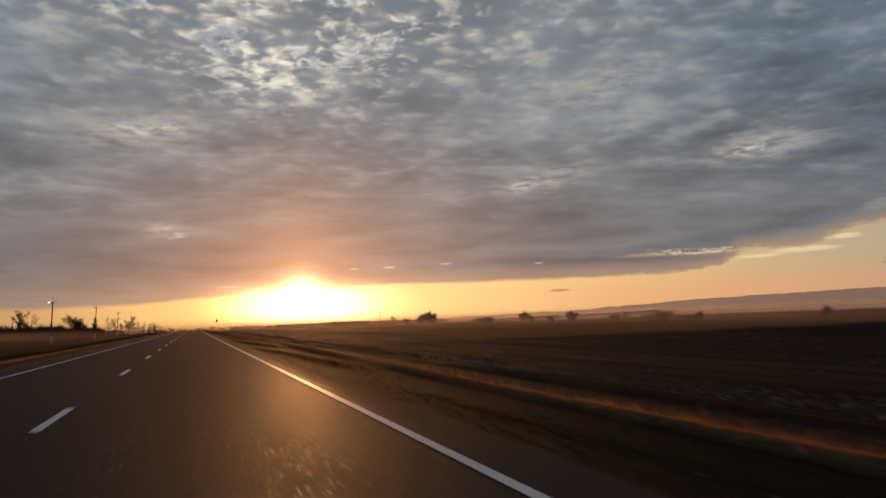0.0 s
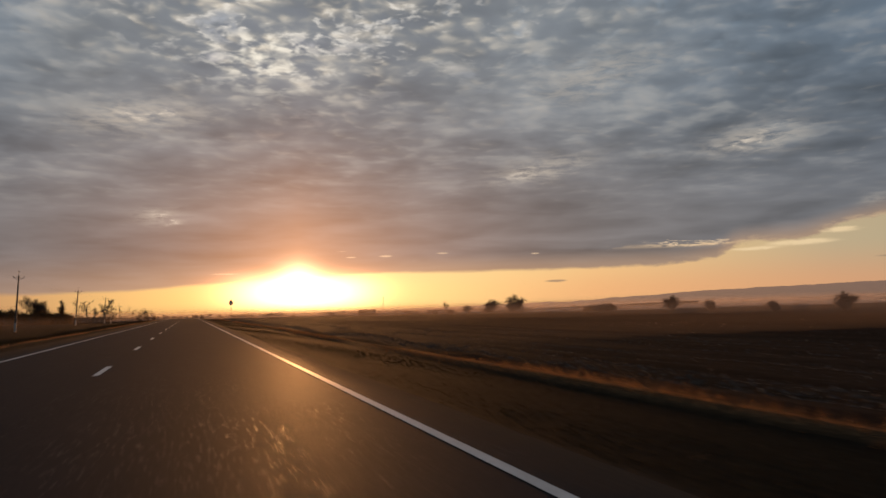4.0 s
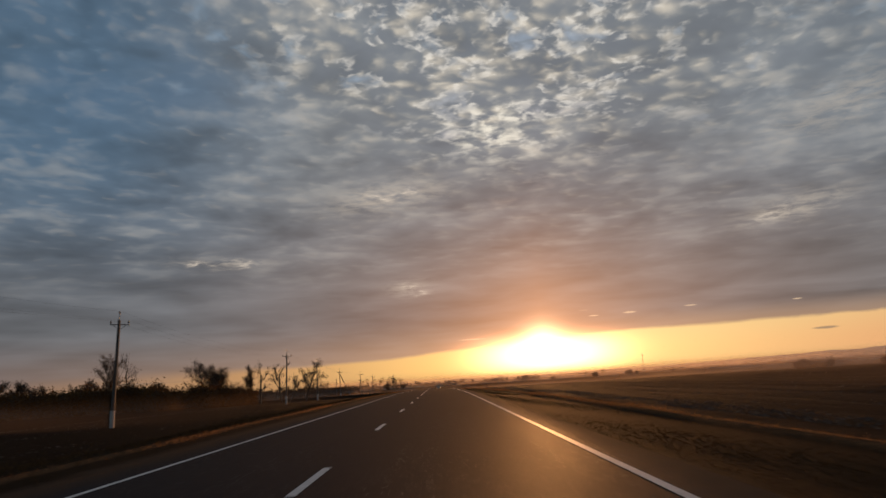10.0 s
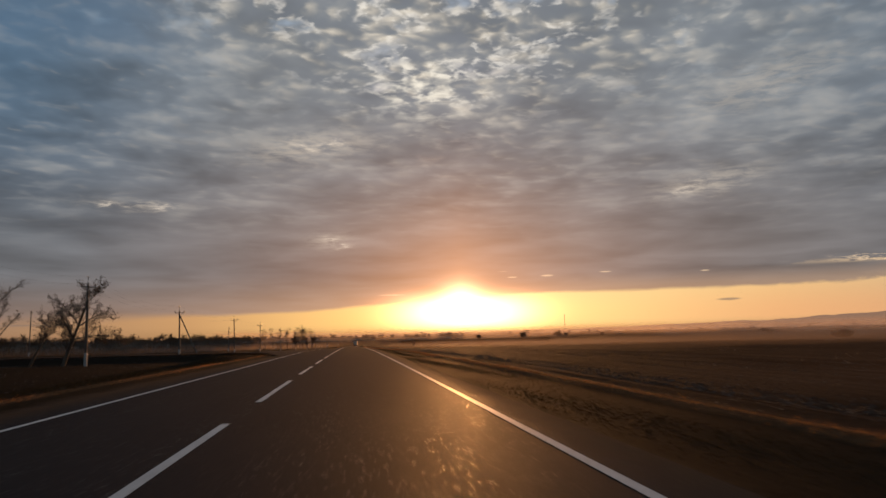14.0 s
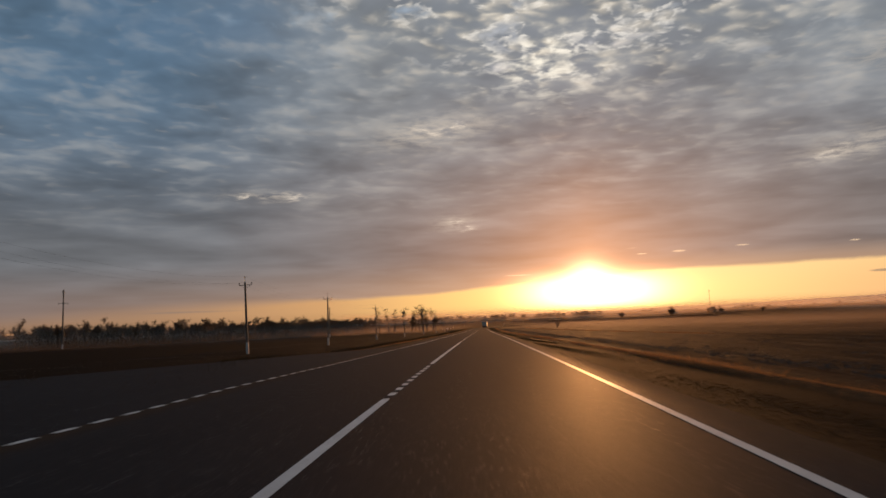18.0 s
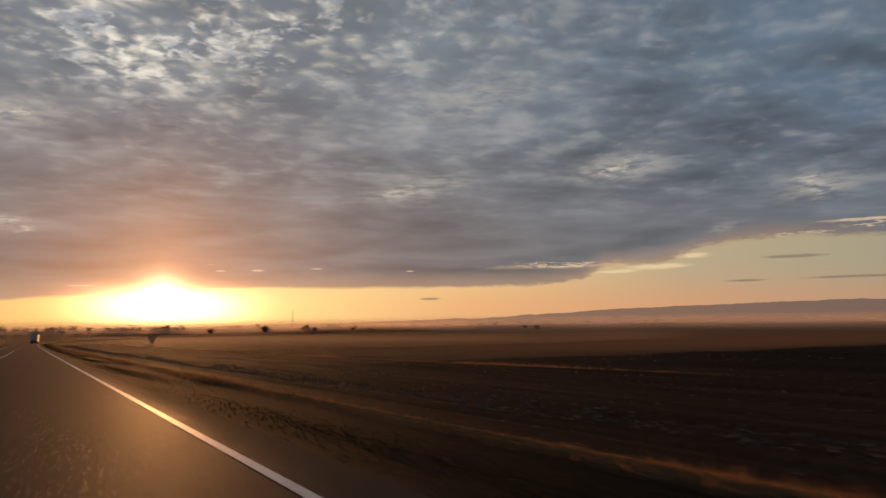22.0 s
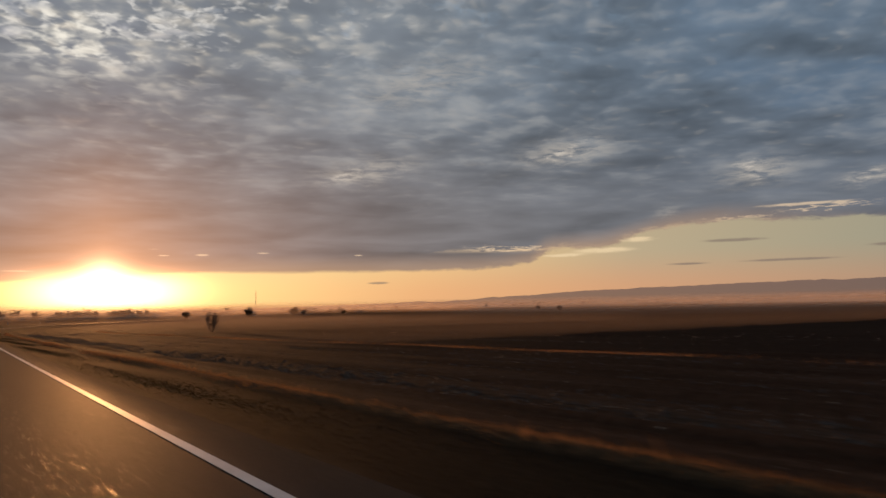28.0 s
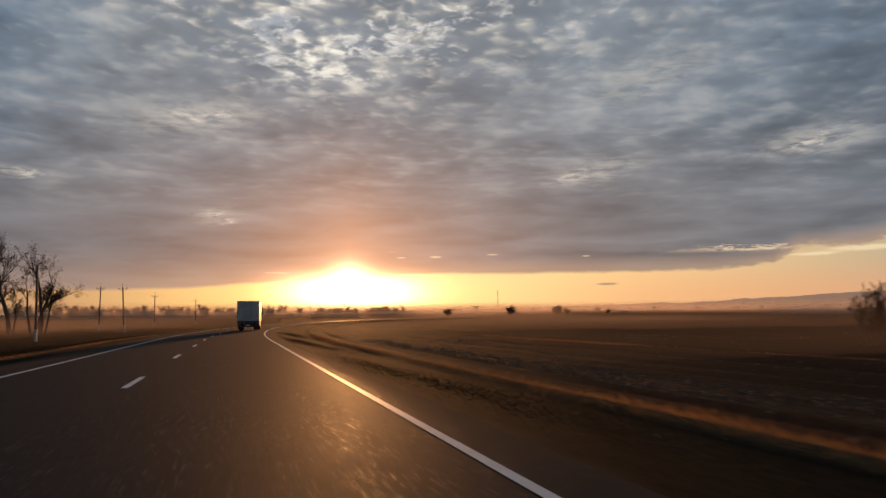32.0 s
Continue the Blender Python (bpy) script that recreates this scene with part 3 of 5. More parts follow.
# ---------------------------------------------------------------- helpers for meshes
def mesh_of(name, verts, faces, mat, smooth=False):
    me = bpy.data.meshes.new(name)
    me.from_pydata([tuple(v) for v in verts], [], [tuple(f) for f in faces])
    me.materials.append(mat)
    if smooth:
        me.polygons.foreach_set("use_smooth", [True] * len(me.polygons))
    me.update()
    return me


def big_mesh(name, verts, faces, mat):
    """A mesh from numpy arrays; all faces have the same number of corners."""
    me = bpy.data.meshes.new(name)
    verts, faces = np.asarray(verts, np.float32), np.asarray(faces, np.int32)
    n, k = faces.shape
    me.vertices.add(len(verts))
    me.vertices.foreach_set("co", verts.ravel())
    me.loops.add(n * k)
    me.loops.foreach_set("vertex_index", faces.ravel())
    me.polygons.add(n)
    me.polygons.foreach_set("loop_start", np.arange(0, n * k, k, dtype=np.int32))
    me.update(calc_edges=True)
    me.materials.append(mat)
    return me


def part(name, bm, mat, parent, label="", place=None):
    """One mesh object under a thing or under a part."""
    if isinstance(bm, bmesh.types.BMesh):
        me = bpy.data.meshes.new(name)
        bm.to_mesh(me)
        bm.free()
        me.materials.append(mat)
    else:
        me = bm
    ob = new(name, me)
    ob.parent = parent
    if place is not None:
        ob.matrix_basis = place
    return tagged(ob, label)


def thing(name, label, category, m=None, group="", kind=""):
    ob = new(name)
    ob.empty_display_size = 0.3
    if m is not None:
        ob.matrix_basis = m
    return tagged(ob, label, category, group, kind)


def box(bm, x0, x1, y0, y1, z0, z1, bevel=0.0):
    r = bmesh.ops.create_cube(bm, size=1)
    vs = r["verts"]
    for v in vs:
        v.co = Vector((x0 + (v.co.x + .5) * (x1 - x0), y0 + (v.co.y + .5) * (y1 - y0), z0 + (v.co.z + .5) * (z1 - z0)))
    if bevel:
        es = list({e for v in vs for e in v.link_edges})
        bmesh.ops.bevel(bm, geom=es, offset=bevel, segments=2, affect="EDGES")
    return bm


def rod(bm, a, b, r0, r1=None, sides=10, caps=True):
    a, b = Vector(a), Vector(b)
    d = b - a
    m = Matrix.Translation((a + b) / 2) @ d.to_track_quat("Z", "Y").to_matrix().to_4x4()
    bmesh.ops.create_cone(bm, cap_ends=caps, segments=sides, radius1=r0, radius2=r0 if r1 is None else r1, depth=d.length, matrix=m)
    return bm


def prism(bm, outline, y0, y1):
    """A plate: an outline of (x, z) given depth in y."""
    lo = [bm.verts.new((x, y0, z)) for x, z in outline]
    hi = [bm.verts.new((x, y1, z)) for x, z in outline]
    bm.faces.new(lo)
    bm.faces.new(hi[::-1])
    n = len(lo)
    for i in range(n):
        bm.faces.new((lo[i], hi[i], hi[(i + 1) % n], lo[(i + 1) % n]))
    bmesh.ops.recalc_face_normals(bm, faces=bm.faces[:])
    return bm


# ---------------------------------------------------------------- the lie of the land
_gy = np.arange(-200.0, 1501.0)
_slope = np.tan(np.radians(np.interp(_gy, [-100, 310, 360, 430, 500, 560, 720, 820, 1000, 1300], [.3, .3, 0, -.25, -.6, -.7, -.6, -.4, 0, 0])))
_rise = np.cumsum(_slope)
_rise -= np.interp(0.0, _gy, _rise)


def grade(y):
    """Height of the road's middle."""
    return np.interp(y, _gy, _rise)


def bend(y):
    """The road's middle, sideways: straight, a slight turn to the left, then a bend to the right."""
    d = np.clip(np.asarray(y, float) - BEND_Y, 0, None)
    e = np.clip(d, None, 330)
    return e * e / (2 * BEND_R) + (d - e) * 330 / BEND_R + drift(y)


def drift(y):
    """The slight turn to the left."""
    d = np.clip(np.asarray(y, float) - 290, 0, None)
    e = np.clip(d, None, 60)
    return -.008 * (e * e / 120 + d - e)


def berm(y):
    """How far the grass bank on the right strays from its usual distance."""
    return np.interp(y, [15, 90, 175, 300, 430, 620, 720, 800], [-.6, .3, .9, .4, 0, -.6, -.6, -.3])


def across(s, y):
    """The distance from the road's middle at which the cross-section is read."""
    return s - berm(y) * soft(s, 6.0, 8.0) * (1 - soft(s, 14, 24))


BEND_Y, BEND_R = 862.0, 620.0
ACROSS_S = [-4800, -200, -60, -26, -14, -10.5, -7.8, -6.0, -4.65, -4.1, 4.6, 5.05, 5.4, 6.4, 7.6, 8.5, 9.1, 9.5, 9.75, 10.2, 12.5, 24, 26, 27, 28.5, 200, 4800]
ACROSS_Z = [-1.0, -1.0, -1.1, -1.1, -1.0, -.60, -.30, -.20, -.115, -.35, -.35, -.06, -.19, -.30, -.42, -.49, -.51, -.45, -.40, -.52, -.58, -.60, -.54, -.50, -.6, -.6, -.6]


def soft(v, lo, hi):
    t = np.clip((v - lo) / (hi - lo), 0, 1)
    return t * t * (3 - 2 * t)


def side_road(s, y):
    """How far a place belongs to the junction on the left, 0 to 1."""
    near = soft(y, 424, 446) * (1 - soft(y, 502, 516)) * soft(s, -17, -13) * (1 - soft(s, -4.4, -4.05))
    far = soft(y, 458, 466) * (1 - soft(y, 486, 494)) * (1 - soft(s, -14, -12)) * soft(s, -190, -150)
    return np.maximum(near, far)


def land(x, y):
    """Height of the ground."""
    x, y = np.asarray(x, float), np.asarray(y, float)
    s = x - bend(y)
    z = grade(y) + np.interp(across(s, y), ACROSS_S, ACROSS_Z)
    w = side_road(s, y)
    z = z * (1 - w) + (grade(y) - 0.22 - 0.006 * np.clip(-s - 5, 0, None)) * w
    z = z + 0.004 * np.clip(x - 160, 0, 2500) + 0.004 * np.clip(y - 1300, 0, 2500)
    return z + 0.35 * np.sin(x * .021 + 1.0) * np.sin(y * .017) * soft(np.abs(s), 40, 120)


def build_ground():
    xs = np.unique(np.round(np.r_[[-4800, -3600, -2600, -1800, -1300, -900, -650, -450, -320], np.arange(-240, -60, 12), np.arange(-60, -20, 4), np.arange(-20, -6, 1.0),
                                  [-5.2, -4.65, -4.1, 0, 4.6, 5.05, 5.4, 5.8], np.arange(6.2, 12.4, .2), [12.6, 12.8], np.arange(13, 31, .5), np.arange(31, 60, 1.5), np.arange(60, 150, 3), np.arange(150, 250, 12),
                                  [300, 380, 480, 620, 800, 1050, 1400, 1800, 2400, 3200, 4000, 4800]], 3))
    ys = np.unique(np.r_[[-4800, -2500, -1200, -600, -300], np.arange(-200, 420, 8.0), np.arange(420, 560, 3.0), np.arange(560, 1200, 8.0), np.arange(1200, 1600, 40), [1700, 1900, 2200, 2600, 3100, 3700, 4300, 4800]])
    S, Y = np.meshgrid(xs, ys)
    X = S + bend(Y) * (1 - soft(np.abs(S), 60, 300))
    Z = land(X, Y)
    rough = np.random.default_rng(3).normal(0, .035, Z.shape) * soft(np.abs(S), 10.3, 12)
    furrow = np.random.default_rng(4).normal(0, .05, len(xs))[None, :] * soft(S, 10.6, 12) * (1 - soft(S, 120, 160)) * (1 + soft(S, 30, 70))
    V = np.stack([X, Y, Z + rough + furrow], -1).reshape(-1, 3)
    ny, nx = S.shape
    i = np.arange(ny * nx).reshape(ny, nx)
    F = np.stack([i[:-1, :-1], i[:-1, 1:], i[1:, 1:], i[1:, :-1]], -1).reshape(-1, 4)
    me = big_mesh("ground", V, F, SOIL)
    uv = me.uv_layers.new(name="across")
    st = np.stack([across(S, Y).ravel(), Y.ravel()], -1)[F.ravel()]
    uv.data.foreach_set("uv", st.astype(np.float32).ravel())
    me.polygons.foreach_set("use_smooth", [True] * len(me.polygons))
    tagged(new("ground", me), "dark ploughed fields with grassy verges beside the road", "field", kind="structure")


def strip(s0, s1, y0, y1, lift, dy=4.0, crown=True, cols=2, shift=None):
    """A band along the road from s0 to s1 across, y0 to y1 along."""
    ys = np.arange(y0, y1 + dy * .5, dy) if y1 - y0 > dy else np.array([y0, y1])
    ss = np.linspace(s0, s1, cols)
    S, Y = np.meshgrid(ss, ys)
    if shift is not None:
        S = S + shift(Y)
    Z = grade(Y) + lift - (0.02 * np.clip(-S, 0, None) + 0.006 * np.clip(S - 2.2, 0, None) if crown else 0)
    V = np.stack([S + bend(Y), Y, Z], -1).reshape(-1, 3)
    ny, nx = S.shape
    i = np.arange(ny * nx).reshape(ny, nx)
    F = np.stack([i[:-1, :-1], i[:-1, 1:], i[1:, 1:], i[1:, :-1]], -1).reshape(-1, 4)
    return V, F


build_ground()

def road_sheet():
    V, F = strip(-4.5, 5.08, -80, 1480, 0, cols=9)
    me = big_mesh("road", V, F, ASPHALT)
    uv = me.uv_layers.new(name="across")
    idx = F.ravel()
    uv.data.foreach_set("uv", np.stack([V[idx, 0] - bend(V[idx, 1]), V[idx, 1]], -1).astype(np.float32).ravel())
    return me


road = tagged(new("road", road_sheet()), "worn grey two-lane asphalt road with white markings", "road", kind="structure")


def side_apron():
    """The junction's flared mouth and the side road on the left."""
    ys = np.arange(424, 516, 2.0)
    rows, n = [], 9
    for y in ys:
        out = np.interp(y, [424, 446, 458, 466, 486, 498, 507, 515], [-4.45, -8.0, -12.0, -15.5, -15.5, -10.5, -7.0, -4.45])
        for k in range(n):
            s = -4.45 + (out + 4.45) * k / (n - 1)
            rows.append((s + float(bend(y)), y, float(grade(y)) - 0.094 - 0.006 * (-s - 4.45)))
    F = [(r * n + k, r * n + k + 1, (r + 1) * n + k + 1, (r + 1) * n + k) for r in range(len(ys) - 1) for k in range(n - 1)]
    base = len(rows)
    xs = np.linspace(-15.5, -160, 30)
    for x in xs:
        for y in np.linspace(468.5, 484.5 if x > -18 else 482.5, 5):
            rows.append((x + float(bend(y)), y, float(grade(y)) - 0.098 - 0.006 * (-x - 4.45)))
    F += [(base + r * 5 + k, base + (r + 1) * 5 + k, base + (r + 1) * 5 + k + 1, base + r * 5 + k + 1) for r in range(len(xs) - 1) for k in range(4)]
    part("side_road", mesh_of("side_road", rows, F, ASPHALT), ASPHALT, road)


side_apron()


def marking(name, s, width, y0, y1, dy=4.0, shift=None):
    part(name, big_mesh(name, *strip(s - width / 2, s + width / 2, y0, y1, 0.006, dy, shift=shift), PAINT), PAINT, road)


def widening(y):
    """The left line steps aside at the junction."""
    return np.interp(y, [395, 437, 450, 475, 488, 505, 522], [0, -.5, -.85, -1.1, -.6, -.35, 0])


RIGHT_LINE, MIDDLE, LEFT_LINE = 4.28, 0.07, -3.40
marking("edge_line", RIGHT_LINE, 0.125, -80, 1400)
marking("edge_line", LEFT_LINE, 0.13, -80, 454, shift=widening)
marking("edge_line", LEFT_LINE, 0.13, 507, 1400, shift=widening)
y = 455.0
while y < 506:
    marking("short_dash", LEFT_LINE, 0.14, y, y + 0.58, shift=widening)
    y += 1.1
y = -73.2
while y < 318:                      # one in four
    marking("dash", MIDDLE, 0.13, y, y + 3.0)
    y += 12.0
y = 322.8
while y < 424:                      # three in four
    marking("dash", MIDDLE, 0.13, y, y + 9.0)
    y += 12.0
marking("solid_line", MIDDLE, 0.14, 429.5, 468.6)
for i in range(10):
    marking("short_dash", MIDDLE, 0.13, 469.2 + i * 1.2, 469.8 + i * 1.2)
marking("solid_line", MIDDLE, 0.14, 481.9, 523.8)
y = 526.8
while y < 690:
    marking("dash", MIDDLE, 0.13, y, y + 9.0)
    y += 12.0
y = 694.8
while y < 1300:
    marking("dash", MIDDLE, 0.13, y, y + 3.0)
    y += 12.0


def hills():
    """A far ridge with woods on it; the mist over it is painted as glow."""
    rng = np.random.default_rng(11)
    az = np.radians(np.arange(-75, 110, .25))
    d = 4650.0
    crest = np.interp(np.degrees(az), [-75, -20, 5, 14, 22, 30, 41, 51, 64, 110], [.25, .2, .22, .32, .5, .8, 1.35, 1.55, 1.6, 1.5])
    h = d * np.tan(np.radians(crest))
    wob = np.convolve(rng.normal(0, 1, len(az) + 40), np.ones(30) / 5.5, "same")[20:-20][:len(az)]
    tuft = np.convolve(np.abs(rng.normal(0, 1, len(az) + 4)), np.ones(3) / 3, "same")[2:-2][:len(az)]
    h = h + wob * 4.0 + tuft * 4.0 * soft(np.degrees(az), 10, 30)
    V, F, k = [], [], 4
    for i, a in enumerate(az):
        for j, (t, back) in enumerate(((-.9, 0), (.35, 40), (.75, 90), (1.0, 140))):
            r = d + back - 500 * (1 - max(t, 0)) * .3
            V.append((r * math.sin(a), r * math.cos(a), max(t, 0) * h[i] - (25 if t < 0 else 0)))
    n = len(az)
    F = [(i * k + j, (i + 1) * k + j, (i + 1) * k + j + 1, i * k + j + 1) for i in range(n - 1) for j in range(k - 1)]
    tagged(new("backdrop_hills", mesh_of("hills", V, F, HILL_MIST_GLOW, True)), "low far hills with morning mist painted in their glow", "hills", kind="structure")


hills()


def haze_sheet(line, height, thick, label, fade=70.0):
    """A long low upright sheet that follows the land, standing in for mist and haze."""
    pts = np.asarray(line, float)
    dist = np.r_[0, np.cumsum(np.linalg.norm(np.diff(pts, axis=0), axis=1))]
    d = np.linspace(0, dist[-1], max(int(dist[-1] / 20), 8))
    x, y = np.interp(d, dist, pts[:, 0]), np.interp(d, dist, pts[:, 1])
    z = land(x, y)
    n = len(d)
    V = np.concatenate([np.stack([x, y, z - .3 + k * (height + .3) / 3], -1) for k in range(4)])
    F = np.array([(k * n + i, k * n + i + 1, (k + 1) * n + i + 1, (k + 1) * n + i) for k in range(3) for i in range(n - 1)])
    me = big_mesh("haze_sheet", V, F, mist("mist_and_glare_haze", thick))
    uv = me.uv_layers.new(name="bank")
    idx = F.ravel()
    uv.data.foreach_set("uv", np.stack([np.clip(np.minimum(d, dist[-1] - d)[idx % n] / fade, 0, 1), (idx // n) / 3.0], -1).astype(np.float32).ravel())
    tagged(new("haze_sheet", me), label, "mist", kind="stuff")


# see-through sheets stand in for the mist and pale what lies behind them
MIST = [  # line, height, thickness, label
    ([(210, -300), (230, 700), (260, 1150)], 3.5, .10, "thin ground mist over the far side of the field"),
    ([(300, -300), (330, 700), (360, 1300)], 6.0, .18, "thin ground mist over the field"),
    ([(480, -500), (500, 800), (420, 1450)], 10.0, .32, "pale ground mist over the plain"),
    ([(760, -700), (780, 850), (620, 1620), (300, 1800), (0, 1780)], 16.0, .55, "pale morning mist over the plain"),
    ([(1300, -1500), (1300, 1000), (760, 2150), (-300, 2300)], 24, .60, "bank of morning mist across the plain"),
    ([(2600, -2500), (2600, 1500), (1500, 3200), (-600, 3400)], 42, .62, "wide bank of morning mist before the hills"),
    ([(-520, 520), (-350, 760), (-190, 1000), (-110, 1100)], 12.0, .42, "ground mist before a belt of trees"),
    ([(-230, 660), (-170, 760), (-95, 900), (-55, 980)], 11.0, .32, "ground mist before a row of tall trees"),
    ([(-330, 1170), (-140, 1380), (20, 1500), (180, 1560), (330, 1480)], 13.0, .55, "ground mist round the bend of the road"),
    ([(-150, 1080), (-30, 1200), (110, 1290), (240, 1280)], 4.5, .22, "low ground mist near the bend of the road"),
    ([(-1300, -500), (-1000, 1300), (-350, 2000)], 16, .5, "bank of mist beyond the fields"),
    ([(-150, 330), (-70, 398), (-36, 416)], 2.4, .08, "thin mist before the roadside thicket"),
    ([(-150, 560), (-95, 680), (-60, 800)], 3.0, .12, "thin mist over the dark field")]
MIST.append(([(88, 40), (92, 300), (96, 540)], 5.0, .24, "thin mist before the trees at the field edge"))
# added sheets right of the road imitate the sun's orange glare and haze
for i in range(14):
    y = 60.0 + i * 78
    x0 = 8 + float(bend(y))
    haze_sheet([(x0, y), (x0 + 60, y + 4), (x0 + 150, y + 14)], 3.6, .10, "see-through sheet imitating haze and sun glare over the dark field", 30.0)
# fainter added sheets imitate the same glare and haze on the left
for i in range(6):
    y = 70.0 + i * 62
    haze_sheet([(-13, y), (-70, y + 4), (-150, y + 14)], 3.4, .075, "see-through sheet imitating haze and sun glare over the dark field", 30.0)
# added haze sheets lighten the dark field and trunks by the bend
for i in range(5):
    y = 838.0 + i * 44
    x0 = float(bend(y)) - 9
    haze_sheet([(x0, y), (x0 - 60, y + 4), (x0 - 150, y + 14)], 3.6, .12, "see-through sheet standing in for haze beside the bend", 24.0)
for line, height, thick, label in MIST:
    haze_sheet(line, height, thick, label)

# ---------------------------------------------------------------- poles and wires
def power_pole(height=9.9, strut=False):
    """Concrete pole with a steel crossarm, three insulators and a limewashed foot."""
    ob = thing("power_pole", "tall tapered concrete power pole with limewashed white foot", "utility pole", group="power line poles")
    bm = bmesh.new()
    h = height - .75
    rings = [(-.6, .155), (0, .15), (h * .5, .125), (h, .095)]
    prev = None
    for z, r in rings:
        ring = [bm.verts.new((r * sx * cx, r * sy * cy, z)) for sx, sy, cx, cy in
                ((-1, -1, 1, .7), (-1, -1, .7, 1), (1, -1, .7, 1), (1, -1, 1, .7), (1, 1, 1, .7), (1, 1, .7, 1), (-1, 1, .7, 1), (-1, 1, 1, .7))]
        if prev:
            for i in range(8):
                bm.faces.new((prev[i], prev[(i + 1) % 8], ring[(i + 1) % 8], ring[i]))
        prev = ring
    bm.faces.new(prev)
    part("shaft", bm, CONCRETE, ob)
    bm = bmesh.new()
    prev = None
    for z, r in ((-.1, .163), (.05, .163), (1.42, .158), (1.46, .15)):
        ring = [bm.verts.new((r * sx * cx, r * sy * cy, z)) for sx, sy, cx, cy in
                ((-1, -1, 1, .7), (-1, -1, .7, 1), (1, -1, .7, 1), (1, -1, 1, .7), (1, 1, 1, .7), (1, 1, .7, 1), (-1, 1, .7, 1), (-1, 1, 1, .7))]
        if prev:
            for i in range(8):
                bm.faces.new((prev[i], prev[(i + 1) % 8], ring[(i + 1) % 8], ring[i]))
        prev = ring
    part("foot_band", bm, LIME, ob, "flaking white limewash")
    bm = bmesh.new()
    box(bm, -.85, .85, .09, .16, h - .42, h - .35, .008)
    arm = part("crossarm", bm, DARK_STEEL, ob, "dark steel crossarm")
    for sx in (-1, 1):
        bm = bmesh.new()
        rod(bm, (sx * .12, .12, h - .75), (sx * .62, .12, h - .40), .018, sides=6)
        part("brace", bm, DARK_STEEL, arm)
    bm = bmesh.new()
    rod(bm, (0, 0, h - .25), (0, 0, h + .52), .024, sides=6)
    part("top_pin", bm, DARK_STEEL, ob)
    for x, y, z in ((-.78, .125, h - .36), (.78, .125, h - .36), (0, 0, h + .45)):
        bm = bmesh.new()
        rod(bm, (x, y, z), (x, y, z + .14), .02, sides=6)
        rod(bm, (x, y, z + .10), (x, y, z + .17), .085, .07, 10)
        rod(bm, (x, y, z + .17), (x, y, z + .30), .055, .05, 10)
        part("insulator", bm, PORCELAIN, ob, "brown glazed insulator")
    if strut:
        bm = bmesh.new()
        rod(bm, (3.4, .3, -.4), (.1, .1, h - .9), .13, .10, 8)
        part("strut", bm, CONCRETE, ob, "leaning concrete strut")
    return ob


def stand(x, y, sink=0.0):
    return float(land(x, y)) - sink


POLES = [  # x, y, height, lean to the right in degrees
    (-25.2, 20.0, 9.9, 1.5), (-25.4, 96.0, 9.9, 2.0), (-25.5, 171.5, 9.3, 1.8), (-25.4, 243.0, 10.1, 2.3), (-26.2, 319.3, 9.9, 3.2), (-26.6, 394.4, 9.8, 1.8), (-29.1, 445.4, 10.2, 0),
    (-29.7, 493.4, 9.2, -1), (-29.15, 549.5, 9.7, -1.4), (-28.9, 596.4, 9.7, .2), (-28.4, 654.7, 9.3, -.6), (-27.8, 716.0, 9.6, 0), (-26.8, 782.0, 9.6, 0), (-25.8, 846.0, 9.6, 0),
    (-24.8, 907.7, 9.5, -.7), (-24.1, 969.9, 9.4, -3.0), (-25.4, 1034, 9.6, 0), (-18.4, 1100, 9.6, 0), (-3.9, 1166, 9.6, 0), (17.6, 1230, 9.6, 0), (39.1, 1292, 9.6, 0)]
first, corner = power_pole(), power_pole(8.6, strut=True)
tops = []
for i, (px, py, ph, lean) in enumerate(POLES):
    m = pose(px, py, stand(px, py), 0, lean, 0) @ Matrix.Diagonal((1, 1, ph / (8.6 if i == 7 else 9.9), 1))
    src = corner if i == 7 else first
    if i in (0, 7):
        src.matrix_basis = m
        pole = src
    else:
        pole = copy_thing(src, m)
    hh = (8.6 if i == 7 else 9.9) - .75
    tops.append([m @ Vector(p) for p in ((-.78, .125, hh - .02), (.78, .125, hh - .02), (0, 0, hh + .78))])
tagged(corner, "concrete corner power pole held by a leaning strut")

tagged(copy_thing(first, pose(-30.5, 981.0, stand(-30.5, 981.0), 0, .6, 12)), "concrete power pole behind the roadside line")


def tall_pole(x, y, height, turn):
    """Tall round pole of a second line, with short arms well below its top."""
    ob = thing("tall_power_pole", "very tall concrete power pole across the dark field", "utility pole", pose(x, y, stand(x, y), 0, .8, turn), group="tall power poles")
    bm = bmesh.new()
    rod(bm, (0, 0, -.6), (0, 0, height), .30, .17, 12)
    part("shaft", bm, CONCRETE, ob)
    part("foot_band", rod(bmesh.new(), (0, 0, -.1), (0, 0, 1.5), .32, .31, 12), LIME, ob, "white limewashed foot")
    for z, w in ((height * .77, 1.5), (height * .97, .5)):
        arm = part("crossarm", box(bmesh.new(), -w, w, -.29, -.20, z - .06, z + .06, .01), DARK_STEEL, ob, "dark steel crossarm")
        for sx in (-1, 1):
            part("insulator", rod(bmesh.new(), (sx * (w - .1), -.24, z - .5), (sx * (w - .1), -.24, z - .06), .07, .05, 8), PORCELAIN, arm, "hanging brown insulator")
    return ob


tall_pole(-138.3, 698.0, 19.4, 26)
tall_pole(-76.6, 825.6, 14.6, 26)


